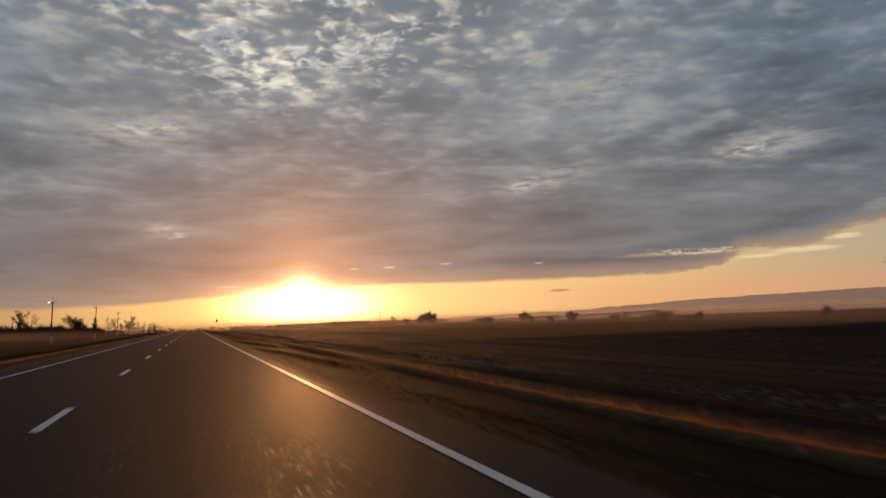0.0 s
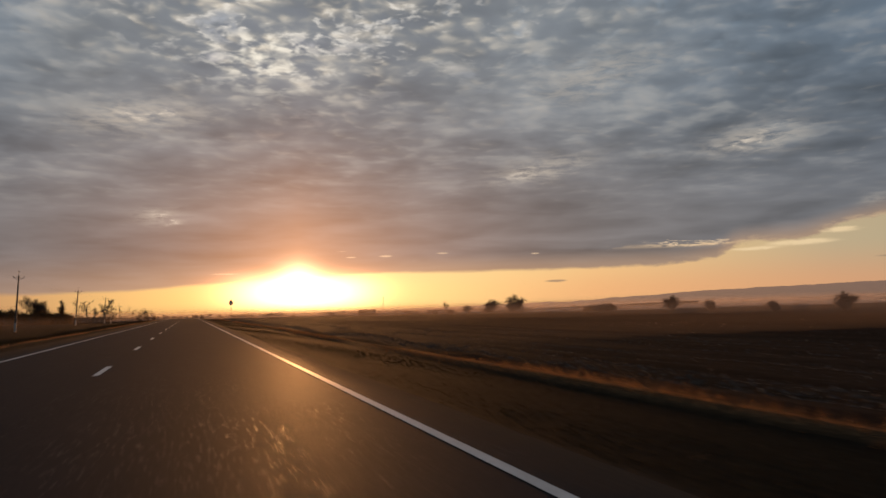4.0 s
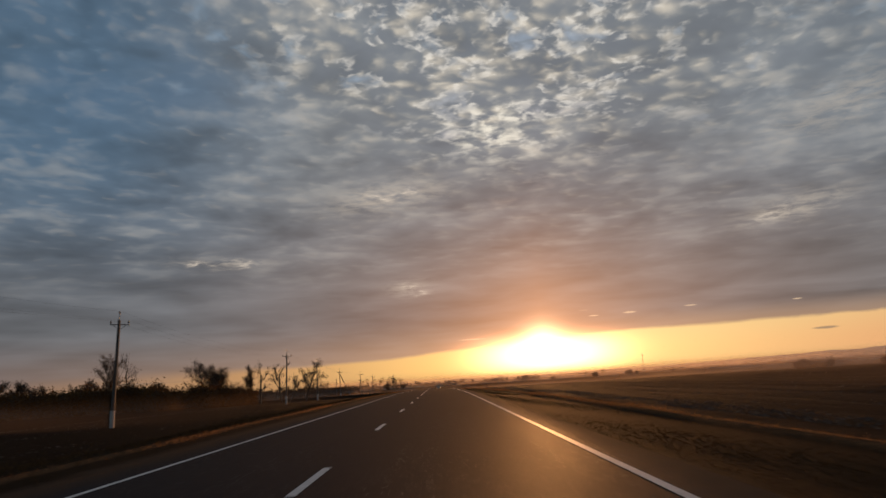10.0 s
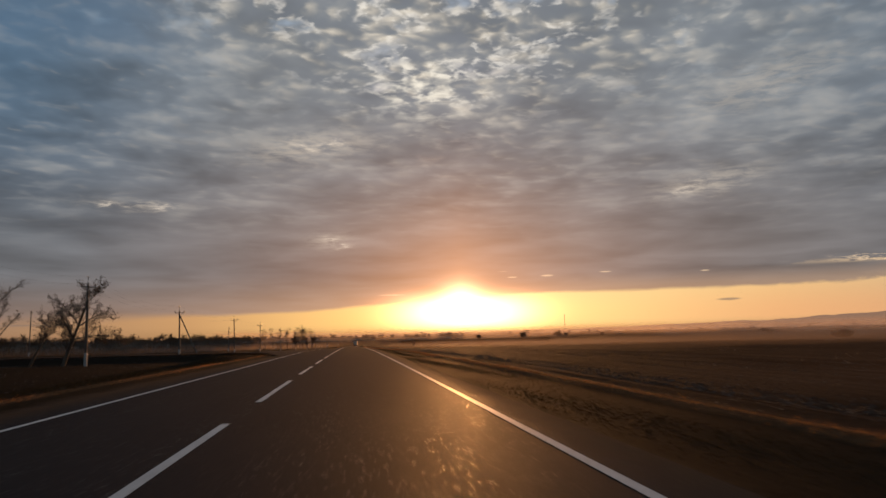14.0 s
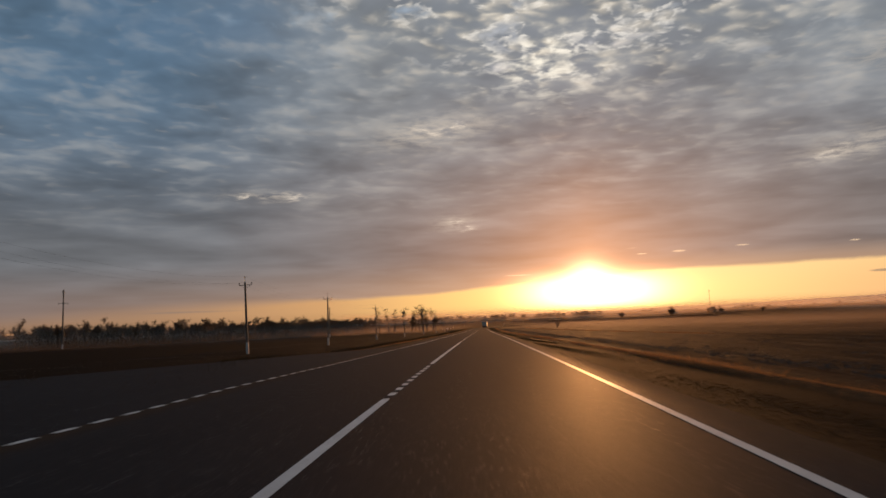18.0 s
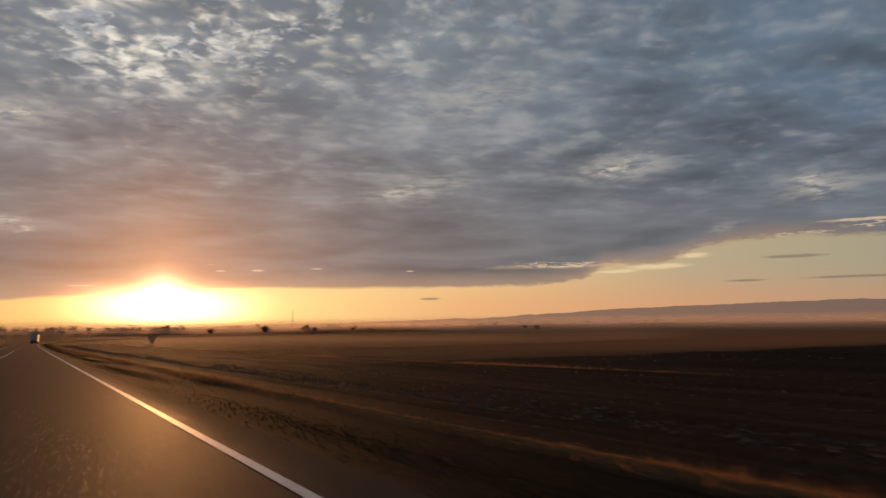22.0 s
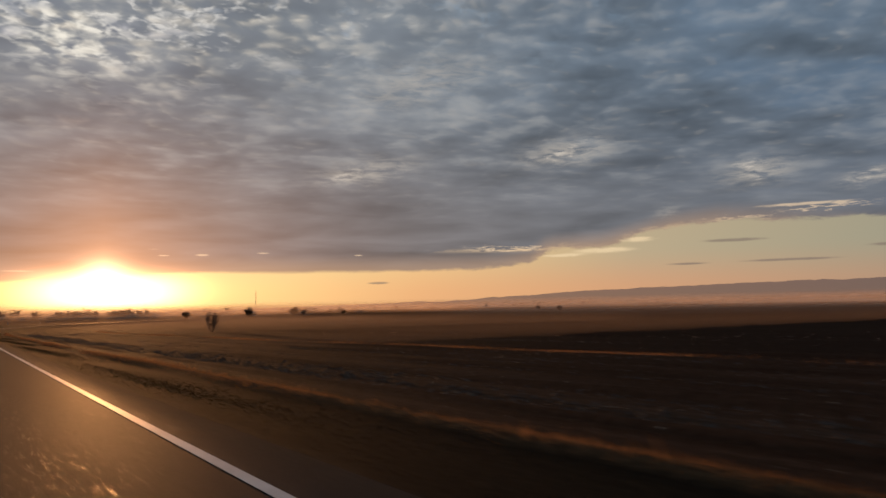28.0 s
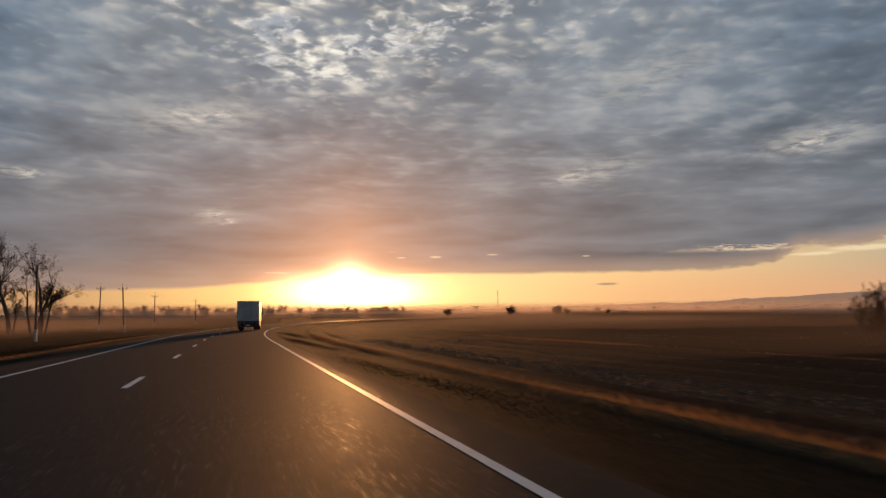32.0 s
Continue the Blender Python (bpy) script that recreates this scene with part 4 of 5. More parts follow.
def span(a, b, sag, r=0.0045, n=14):
    bm = bmesh.new()
    prev = None
    for i in range(n + 1):
        t = i / n
        p = a.lerp(b, t) - Vector((0, 0, sag * 4 * t * (1 - t)))
        ring = [bm.verts.new(p + Vector((math.cos(k * 2.094) * r, 0, math.sin(k * 2.094) * r))) for k in range(3)]
        if prev:
            for k in range(3):
                bm.faces.new((prev[k], prev[(k + 1) % 3], ring[(k + 1) % 3], ring[k]))
        prev = ring
    me = bpy.data.meshes.new("power_line")
    bm.to_mesh(me)
    bm.free()
    me.materials.append(WIRE)
    return me


for a, b in zip(tops, tops[1:]):
    for k in range(3):
        tagged(new("power_line", span(a[k], b[k], 1.1)), "thin sagging aluminium wire strung between power poles", "wire", "power line wires")


# ---------------------------------------------------------------- road signs
def warning_sign():
    ob = thing("warning_sign", "triangular red-bordered junction warning sign on a steel post", "road sign")
    bm = bmesh.new()
    rod(bm, (0, 0, -.5), (0, 0, 3.42), .038, sides=12)
    # post and cap coloured dark to imitate a silhouette against the light
    post = part("post", bm, DARK_STEEL, ob, "steel post coloured dark as if seen against the light")
    bm = bmesh.new()
    rod(bm, (0, 0, 3.42), (0, 0, 3.43), .04, sides=12)
    part("cap", bm, DARK_STEEL, post)

    def tri(size, r=.045):
        """Rounded triangle round its centre."""
        pts = []
        for a in (90, 210, 330):
            cx, cz = (size - 2 * r) * math.cos(radians(a)), (size - 2 * r) * math.sin(radians(a))
            for k in range(-2, 3):
                pts.append((cx + r * math.cos(radians(a + k * 30)), cz + r * math.sin(radians(a + k * 30))))
        return pts
    z0 = 3.60
    for name, size, ya, yb, mat, lab in (("backing", .485, -.045, -.055, STEEL, "grey steel backing"), ("border", .48, -.056, -.060, SIGN_RED, "red border"), ("face", .385, -.0605, -.0645, SIGN_WHITE, "white face")):
        bm = prism(bmesh.new(), [(x, z + z0) for x, z in tri(size)], ya, yb)
        part(name, bm, mat, ob, lab)
    # symbol: a main road with a side road from the left
    bm = prism(bmesh.new(), [(-.045, z0 - .15), (.045, z0 - .15), (.045, z0 + .17), (-.045, z0 + .17)], -.065, -.068)
    part("symbol_bar", bm, SIGN_BLACK, ob, "black main-road bar")
    bm = prism(bmesh.new(), [(-.15, z0 - .025), (-.046, z0 - .025), (-.046, z0 + .015), (-.15, z0 + .015)], -.065, -.068)
    part("symbol_branch", bm, SIGN_BLACK, ob, "black side-road bar")
    z1, pts = 3.22, []
    for sx, sz, a0 in ((1, 1, 0), (-1, 1, 90), (-1, -1, 180), (1, -1, 270)):
        for k in range(4):
            a = radians(a0 + k * 30)
            pts.append((sx * .215 + .05 * math.cos(a), z1 + sz * .065 + .05 * math.sin(a)))
    plate = part("plate", prism(bmesh.new(), pts, -.042, -.052), SIGN_WHITE, ob, "small white plate under the triangle")
    for i, (w, h) in enumerate(((.30, .03), (.20, .022))):
        bm = prism(bmesh.new(), [(-w / 2, z1 + .035 - i * .075), (w / 2, z1 + .035 - i * .075), (w / 2, z1 + .035 + h - i * .075), (-w / 2, z1 + .035 + h - i * .075)], -.053, -.055)
        part("text_bar", bm, SIGN_BLACK, plate)
    for z in (3.52, 3.73, 3.22):
        bm = box(bmesh.new(), -.06, .06, -.045, .045, z - .015, z + .015, .004)
        part("clamp", bm, STEEL, ob)
    return ob


sign = warning_sign()
sign.matrix_basis = pose(8.5, 232.0, stand(8.5, 232.0, .05), 0, -.8, -4)


def marker_sign(x, y):
    """A small plate on a short post beside the road."""
    ob = thing("marker_sign", "small plain roadside plate on a thin steel post", "road sign", pose(x, y, stand(x, y, .05), 0, 1.5, 3))
    part("post", rod(bmesh.new(), (0, 0, -.4), (0, 0, 2.0), .03, sides=10), STEEL, ob, "thin steel post")
    plate = part("plate", box(bmesh.new(), -.25, .25, -.05, -.035, 1.5, 2.0, .006), SIGN_WHITE, ob, "pale sign plate")
    part("clamp", box(bmesh.new(), -.05, .05, -.034, .034, 1.70, 1.74, .004), STEEL, plate)


marker_sign(-13.7, 728)


# ---------------------------------------------------------------- the truck
def truck():
    ob = thing("box_truck", "white box truck with dusty rear doors standing in the lane ahead", "truck")
    # y runs forward; the rear stands at y = 0
    W, Z0, Z1, L = 1.27, 1.05, 3.55, 6.4
    body = part("cargo_box", box(bmesh.new(), -W, W, 0.03, L, Z0, Z1, .03), BOX_WHITE, ob, "white cargo box")
    for sx in (-1, 1):
        x0, x1 = (-W + .07, -.012) if sx < 0 else (.012, W - .07)
        d = part("rear_door", box(bmesh.new(), x0, x1, -.03, .03, Z0 + .12, Z1 - .09, .012), BOX_WHITE, body, "white rear door")
        part("corner_post", box(bmesh.new(), sx * W - .035, sx * W + .035, -.02, .1, Z0, Z1, .01), STEEL, body, "steel corner post")
        for k in (.22, .42):
            part("lock_bar", rod(bmesh.new(), (sx * k, -.055, Z0 + .08), (sx * k, -.055, Z1 - .06), .018, sides=8), STEEL, body, "steel locking bar")
        for z in (1.5, 2.3, 3.1):
            part("hinge", box(bmesh.new(), sx * (W - .16), sx * (W - .02), -.05, -.03, z - .03, z + .03), STEEL, body)
        part("marker_lamp", box(bmesh.new(), sx * (W - .16) - .05, sx * (W - .16) + .05, -.05, -.02, Z1 - .07, Z1 - .03), LAMP_RED, body, "red marker lamp")
    part("door_header", box(bmesh.new(), -W, W, -.025, .03, Z1 - .085, Z1 + .01, .008), STEEL, body, "steel door header")
    part("rear_sill", box(bmesh.new(), -W, W, -.04, .1, Z0 - .10, Z0 + .11, .01), DARK_STEEL, body, "dark rear sill")
    frame_ob = part("chassis", box(bmesh.new(), -.45, .45, .1, 8.4, .72, .95, .02), DARK_STEEL, ob, "dark steel chassis")
    part("underrun_bar", box(bmesh.new(), -1.2, 1.2, -.05, .05, .45, .58, .012), DARK_STEEL, ob, "dark underrun bar")
    for sx in (-1, 1):
        part("bar_bracket", box(bmesh.new(), sx * .5 - .04, sx * .5 + .04, 0, .12, .5, .8), DARK_STEEL, frame_ob)
        lamp = part("tail_lamp", box(bmesh.new(), sx * 1.0 - .2, sx * 1.0 + .2, -.09, -.02, .66, .80, .01), LAMP_RED, ob, "red tail lamp cluster")
        part("lamp_housing", box(bmesh.new(), sx * 1.0 - .22, sx * 1.0 + .22, -.03, .05, .64, .82), DARK_STEEL, lamp)
        part("mud_flap", box(bmesh.new(), sx * .95 - .28, sx * .95 + .28, .72, .74, .22, .92), RUBBER, ob, "black rubber mud flap")
        part("side_skirt", box(bmesh.new(), sx * 1.2 - .02, sx * 1.2 + .02, 3.0, 5.6, .5, .95, .008), STEEL, ob)
        part("mirror", box(bmesh.new(), sx * 1.36 - .1, sx * 1.36 + .1, 7.9, 8.0, 1.9, 2.4, .02), DARK_STEEL, ob, "door mirror")
    part("number_plate", box(bmesh.new(), -.26, .26, -.065, -.05, .60, .71), SIGN_WHITE, ob, "small pale plate")
    cab = part("cab", box(bmesh.new(), -1.1, 1.1, 6.6, 8.4, .75, 2.75, .12), CAB_BLUE, ob, "dusty white cab")
    part("windscreen", box(bmesh.new(), -.95, .95, 8.38, 8.42, 1.65, 2.5, .02), SIGN_BLACK, cab, "dark windscreen")
    part("front_bumper", box(bmesh.new(), -1.12, 1.12, 8.2, 8.5, .4, .8, .05), DARK_STEEL, cab)
    for y, xs in ((1.55, (-1.05, -.76, .76, 1.05)), (7.5, (-.98, .98))):
        for x in xs:
            bm = bmesh.new()
            rod(bm, (x - .12, y, .46), (x + .12, y, .46), .46, sides=24)
            bmesh.ops.bevel(bm, geom=[e for e in bm.edges if abs(e.verts[0].co.x - e.verts[1].co.x) < .01], offset=.03, segments=2, affect="EDGES")
            wheel = part("wheel", bm, RUBBER, ob, "black tyre")
            part("rim", rod(bmesh.new(), (x - .125, y, .46), (x + .125, y, .46), .25, sides=16), STEEL, wheel, "steel rim")
        part("axle", rod(bmesh.new(), (xs[0], y, .46), (xs[-1], y, .46), .06, sides=8), DARK_STEEL, ob)
    return ob


TRUCK_Y = 906.0
tr = truck()
tr.matrix_basis = pose(1.9 + float(bend(TRUCK_Y)), TRUCK_Y, float(grade(TRUCK_Y)) - .01, -.3, 0, -math.degrees(math.atan((TRUCK_Y - BEND_Y) / BEND_R)))


# ---------------------------------------------------------------- trees and shrubs
def tubes(seg, sides):
    """Tapered tubes from rows of (x0, y0, z0, x1, y1, z1, r0, r1)."""
    a = np.asarray(seg, float)
    p, q, r0, r1 = a[:, :3], a[:, 3:6], a[:, 6], a[:, 7]
    d = q - p
    d = d / (np.linalg.norm(d, axis=1)[:, None] + 1e-9)
    ref = np.where(np.abs(d[:, 2:]) > .9, [[1.0, 0, 0]], [[0, 0, 1.0]])
    u = np.cross(d, ref)
    u /= np.linalg.norm(u, axis=1)[:, None]
    w = np.cross(d, u)
    ang = np.arange(sides) * 2 * np.pi / sides
    off = u[:, None] * np.cos(ang)[None, :, None] + w[:, None] * np.sin(ang)[None, :, None]
    lo, hi = p[:, None] + off * r0[:, None, None], q[:, None] + off * r1[:, None, None]
    V = np.concatenate([lo, hi], 1).reshape(-1, 3)
    base = np.arange(len(a))[:, None] * 2 * sides
    k = np.arange(sides)
    F = np.stack([base + k, base + (k + 1) % sides, base + sides + (k + 1) % sides, base + sides + k], -1).reshape(-1, 4)
    return V, F


def leaf_cloud(rng, tips, count, spread, size):
    """Small leaves scattered round the tips of the twigs."""
    tips = np.asarray(tips)
    c = tips[rng.integers(0, len(tips), count)] + rng.normal(0, spread, (count, 3))
    a, b = rng.normal(0, 1, (count, 3)), rng.normal(0, 1, (count, 3))
    a /= np.linalg.norm(a, axis=1)[:, None]
    b -= a * (a * b).sum(1)[:, None]
    b /= np.linalg.norm(b, axis=1)[:, None]
    s = size * rng.uniform(.5, 1.4, (count, 1))
    V = np.stack([c - a * s, c + b * s * .5, c + a * s, c - b * s * .5], 1).reshape(-1, 3)
    return V, np.arange(count * 4).reshape(-1, 4)


def skeleton_of(rng, height, stems=1, spread=.5, levels=4, bare=.35, kids=4, up=.25, radius=None, lean=(0, 0)):
    """Branches by level: rows for tubes, and the tips."""
    out, tips = [[] for _ in range(levels + 1)], []

    def branch(p, d, length, r, lev):
        n = 4 if lev == 0 else 3
        step_len = length / n
        for i in range(n):
            d = d + rng.normal(0, .10 + .06 * lev, 3) + np.array([0, 0, up * .22 if lev else .05])
            d = d / np.linalg.norm(d)
            q = p + d * step_len
            ra, rb = r * (1 - .55 * i / n), r * (1 - .55 * (i + 1) / n)
            out[lev].append((*p, *q, ra, rb))
            if lev < levels and (lev > 0 or (i + 1) / n > bare):
                for _ in range(rng.integers(max(kids - 2, 1), kids + 1) if lev < levels - 1 else rng.integers(1, 4)):
                    side = rng.normal(0, 1, 3)
                    side -= d * (side @ d)
                    side /= np.linalg.norm(side)
                    c = d * rng.uniform(.45, .9) + side * spread * rng.uniform(.8, 1.7) + np.array([0, 0, up])
                    branch(q - d * step_len * rng.uniform(0, .6), c / np.linalg.norm(c), length * rng.uniform(.38, .62) * (1 - .25 * (i / n)), rb * rng.uniform(.45, .65), lev + 1)
            p = q
        tips.append(p)

    for k in range(stems):
        a = rng.uniform(0, 6.28)
        tilt = 0.0 if stems == 1 else rng.uniform(.1, .5)
        d = np.array([math.cos(a) * tilt + lean[0], math.sin(a) * tilt + lean[1], 1.0])
        branch(np.array([math.cos(a), math.sin(a), 0]) * (0 if stems == 1 else .25), d / np.linalg.norm(d), height * (.62 if levels > 2 else .8) * (1 if k == 0 else rng.uniform(.7, 1)), radius or height * .022, 0)
    return out, tips


def tree(label, seed, height, leaves=0, leaf_size=.12, leaf_spread=.35, name="tree", category="tree", clump=.5, **kw):
    rng = np.random.default_rng(seed)
    out, tips = skeleton_of(rng, height, **kw)
    top = max(p[5] for lev in out for p in lev)
    k = height / top
    out = [[tuple(c * k for c in r[:6]) + r[6:] for r in lev] for lev in out]
    tips = np.asarray(tips) * k
    ob = thing(name, label, category)
    part("trunk", big_mesh("trunk", *tubes(out[0] + (out[1] if len(out) > 2 else []), 7), BARK), BARK, ob)
    rest = [r for lev in (out[2:] if len(out) > 2 else out[1:]) for r in lev]
    if rest:
        rest = [r[:6] + (max(r[6], .012), max(r[7], .009)) for r in rest]
        part("crown", big_mesh("crown", *tubes(rest, 3), TWIG), TWIG, ob)
    if leaves:
        part("foliage", big_mesh("foliage", *leaf_cloud(rng, tips[rng.random(len(tips)) < clump] if len(tips) > 12 else tips, leaves, leaf_spread, leaf_size), LEAF), LEAF, ob, "withered brown leaves")
    return ob


def put(ob, x, y, turn=0.0, sx=1.0, sz=1.0, sink=.08):
    ob.matrix_basis = pose(x, y, stand(x, y, sink), 0, 0, turn) @ Matrix.Diagonal((sx, sx, sz, 1))
    return ob


def put_copy(ob, x, y, turn=0.0, sx=1.0, sz=1.0, label="", sink=.08):
    c = copy_thing(ob, pose(x, y, stand(x, y, sink), 0, 0, turn) @ Matrix.Diagonal((sx, sx, sz, 1)))
    return tagged(c, label)


# left of the road: old half-bare trees and a thicket
put(tree("half-bare old tree with brown leaves above a thicket", 21, 16.0, 1500, .12, .35, kids=4, spread=.5), -88, 460)
put(tree("bare forked tree beside the thicket", 22, 14.0, 120, .1, .3, kids=3, spread=.7, bare=.5), -80, 455)
put(tree("broad many-stemmed tree with sparse brown leaves", 23, 13.0, 900, .12, .35, stems=4, kids=4, spread=.75, levels=4), -60, 461, 0, 1.25)
put(tree("slender leafy tree in the tree row", 24, 10.5, 700, .12, .3, kids=4, spread=.4), -50, 462)
put(tree("thin bare tree with upright forks", 25, 10.5, 80, .09, .2, kids=3, spread=.45, bare=.4), -41, 436)
put(tree("thin bare tree in the field edge", 26, 10.0, 90, .09, .2, kids=3, spread=.4, bare=.4), -37.5, 443)
put(tree("leaning bare tree with a wide crown", 27, 10.8, 220, .1, .2, kids=4, spread=.75, bare=.3, lean=(.16, 0)), -32.5, 448)
put(tree("leaning broken sapling beside a bare tree", 28, 7.5, 40, .1, .2, kids=3, spread=.5, lean=(.4, .1)), -37, 450)

shrub_a = tree("dense half-bare shrub of the roadside thicket", 31, 4.6, 2200, .13, .42, name="shrub", category="shrub", stems=7, levels=3, kids=4, spread=.8, bare=.1, radius=.05)
shrub_b = tree("rounded leafy shrub of the roadside thicket", 32, 3.8, 2600, .14, .45, name="shrub", category="shrub", stems=8, levels=3, kids=4, spread=.9, bare=.1, radius=.045)
put(shrub_a, -43.5, 428, 20)
put(shrub_b, -47.5, 424, 70, 1.1, 1.1)
rng = random.Random(5)
for i in range(130):
    t = i / 129
    x, y = -46 - 125 * t + rng.uniform(-3, 3), 432 - 60 * t + rng.uniform(-11, 11)
    tall = 1.0 if t < .12 else 1.25
    put_copy((shrub_a, shrub_b)[i % 2], x, y, rng.uniform(0, 360), rng.uniform(1.3, 2.0), rng.uniform(.8, 1.25) * tall)
for x, y, s in ((-56, 445, .8), (-66, 452, 1.0), (-75, 447, .9), (-97, 452, 1.1), (-108, 450, .9), (-44, 441, .6)):
    put_copy(shrub_a, x, y, rng.uniform(0, 360), s, s)
for i in range(16):
    put_copy((shrub_a, shrub_b)[i % 2], -60 - rng.uniform(0, 50), 150 + i * 15 + rng.uniform(-6, 6), rng.uniform(0, 360), rng.uniform(.6, 1.0), rng.uniform(.45, .8))
sapling = put(tree("thin bare sapling above the roadside thicket", 29, 9.0, 90, .1, .25, stems=2, kids=4, spread=.55, bare=.3), -96, 420)
for x, y, turn, s in ((-92.5, 422, 60, .92), (-89, 424, 150, 1.0), (-85, 425, 240, .8), (-80.5, 427, 20, .95), (-77, 430, 110, .85), (-102, 417, 320, .9), (-110, 413, 200, 1.0), (-53, 436, 80, .85)):
    put_copy(sapling, x, y, turn, s, s)

# the stand of tall trees by the bend
put(tree("tall gaunt tree with clumped dark foliage", 41, 17.0, 1100, .13, .32, kids=3, spread=.5, bare=.45, clump=.3), -41.6, 951)
put(tree("tall tree with a tufted top", 42, 18.5, 700, .13, .3, kids=3, spread=.38, bare=.6, clump=.35), -38.6, 949)
put(tree("tall thin tree with a bare stem", 43, 15.5, 500, .12, .28, kids=3, spread=.38, bare=.6, clump=.35), -34.6, 952)
put(tree("leaning bare tree at the end of the stand", 44, 13.5, 160, .1, .25, kids=3, spread=.6, lean=(.22, 0), bare=.4), -35.2, 951)
put(tree("small leaning tree with drooping brown leaves", 45, 9.5, 900, .13, .3, kids=4, spread=.7, lean=(.25, 0), bare=.5), -34.2, 953)
put(tree("bushy tree in the roadside stand", 46, 12.0, 1100, .13, .35, kids=4, spread=.6, bare=.4), -47.6, 946)
put(tree("tall half-bare tree in the roadside stand", 47, 16.0, 700, .13, .35, kids=3, spread=.5, bare=.5), -53.6, 954)
put(tree("slim sapling among the roadside trees", 48, 8.0, 260, .12, .25, kids=3, spread=.4), -39.1, 953)

gaunt = tree("gaunt half-bare tree in the roadside stand", 49, 15.0, 500, .13, .3, kids=3, spread=.45, bare=.5, clump=.35)
put(gaunt, -59.6, 948)
for x, y, turn, s in ((-64.6, 956, 80, 1.05), (-69.6, 951, 200, .9), (-44.6, 962, 140, 1.1), (-50.6, 968, 300, .95), (-62.6, 966, 20, .85), (-74.6, 962, 260, 1.0), (-39.6, 966, 170, .8), (-46.1, 949, 50, .85), (-43.1, 955, 290, .7)):
    put_copy(gaunt, x, y, turn, s, s)

# right of the road
put(tree("upright many-stemmed willow shrub in the field", 51, 4.3, 300, .06, .10, name="willow_shrub", category="shrub", stems=12, levels=3, kids=2, spread=.26, bare=.2, up=.7, radius=.03), 36.6, 850.9)
oak = tree("round-crowned field tree with brown leaves", 52, 6.6, 1100, .13, .36, stems=3, kids=4, spread=.8, bare=.15)
put(oak, 107.4, 338.1, 0, 1.35, 1.0)
put_copy(oak, 114.0, 381.7, 130, 1.1, .9)
put_copy(oak, 111, 398, 40, .7, .6)
put_copy(oak, 112, 352, 200, .8, .62, "smaller round-crowned field tree with brown leaves")
thin = put(tree("thin small-crowned tree at the field edge", 53, 5.8, 500, .14, .3, kids=3, spread=.5, bare=.55), 110.9, 421.5)
for x, y, s in ((109.5, 204.6, .75), (127.7, 278.7, .9), (113, 224, .5), (118, 250, .6)):
    put_copy(oak, x, y, rng.uniform(0, 360), s * .8, s * .75, "small round tree at the far edge of the field")
for x, y, sx, sz in ((120, 305, 1.6, .6), (121, 312, 1.4, .5), (119, 298, 1.2, .48), (110, 160, 1.4, .6), (112, 168, 1.0, .4),
                     (110, 480, .9, .7), (112, 488, .8, .55), (109, 466, .7, .5), (111, 440, .8, .5), (109, 410, .7, .5), (184.9, 623.8, 1.2, .8), (186.6, 632, 1.0, .6), (112, 185, .8, .5)):
    put_copy(shrub_b, x, y, rng.uniform(0, 360), sx, sz, "low rounded thicket shrub at the edge of the field")
for x, y, s in ((111, 145, .36), (111, 110, .42)):
    put_copy(oak, x, y, rng.uniform(0, 360), s * .8, s, "small bushy tree far across the ploughed field")
put_copy(oak, 548.8, 892, 100, 1.6, 1.9, "lone round tree far out in the field")
for x, y, s in ((486.6, 1806, 1.5), (255, 1520, 1.6), (262, 1540, 1.2), (325, 1560, 1.7), (316, 1548, 1.3), (340, 1580, 1.2), (420, 1640, 1.0), (640, 1500, 1.0), (590, 1400, 1.1), (700, 1340, 1.1), (615, 1430, .8), (180, 1480, 1.3)):
    put_copy(oak, x, y, rng.uniform(0, 360), s, s, "distant round tree on the misty plain")


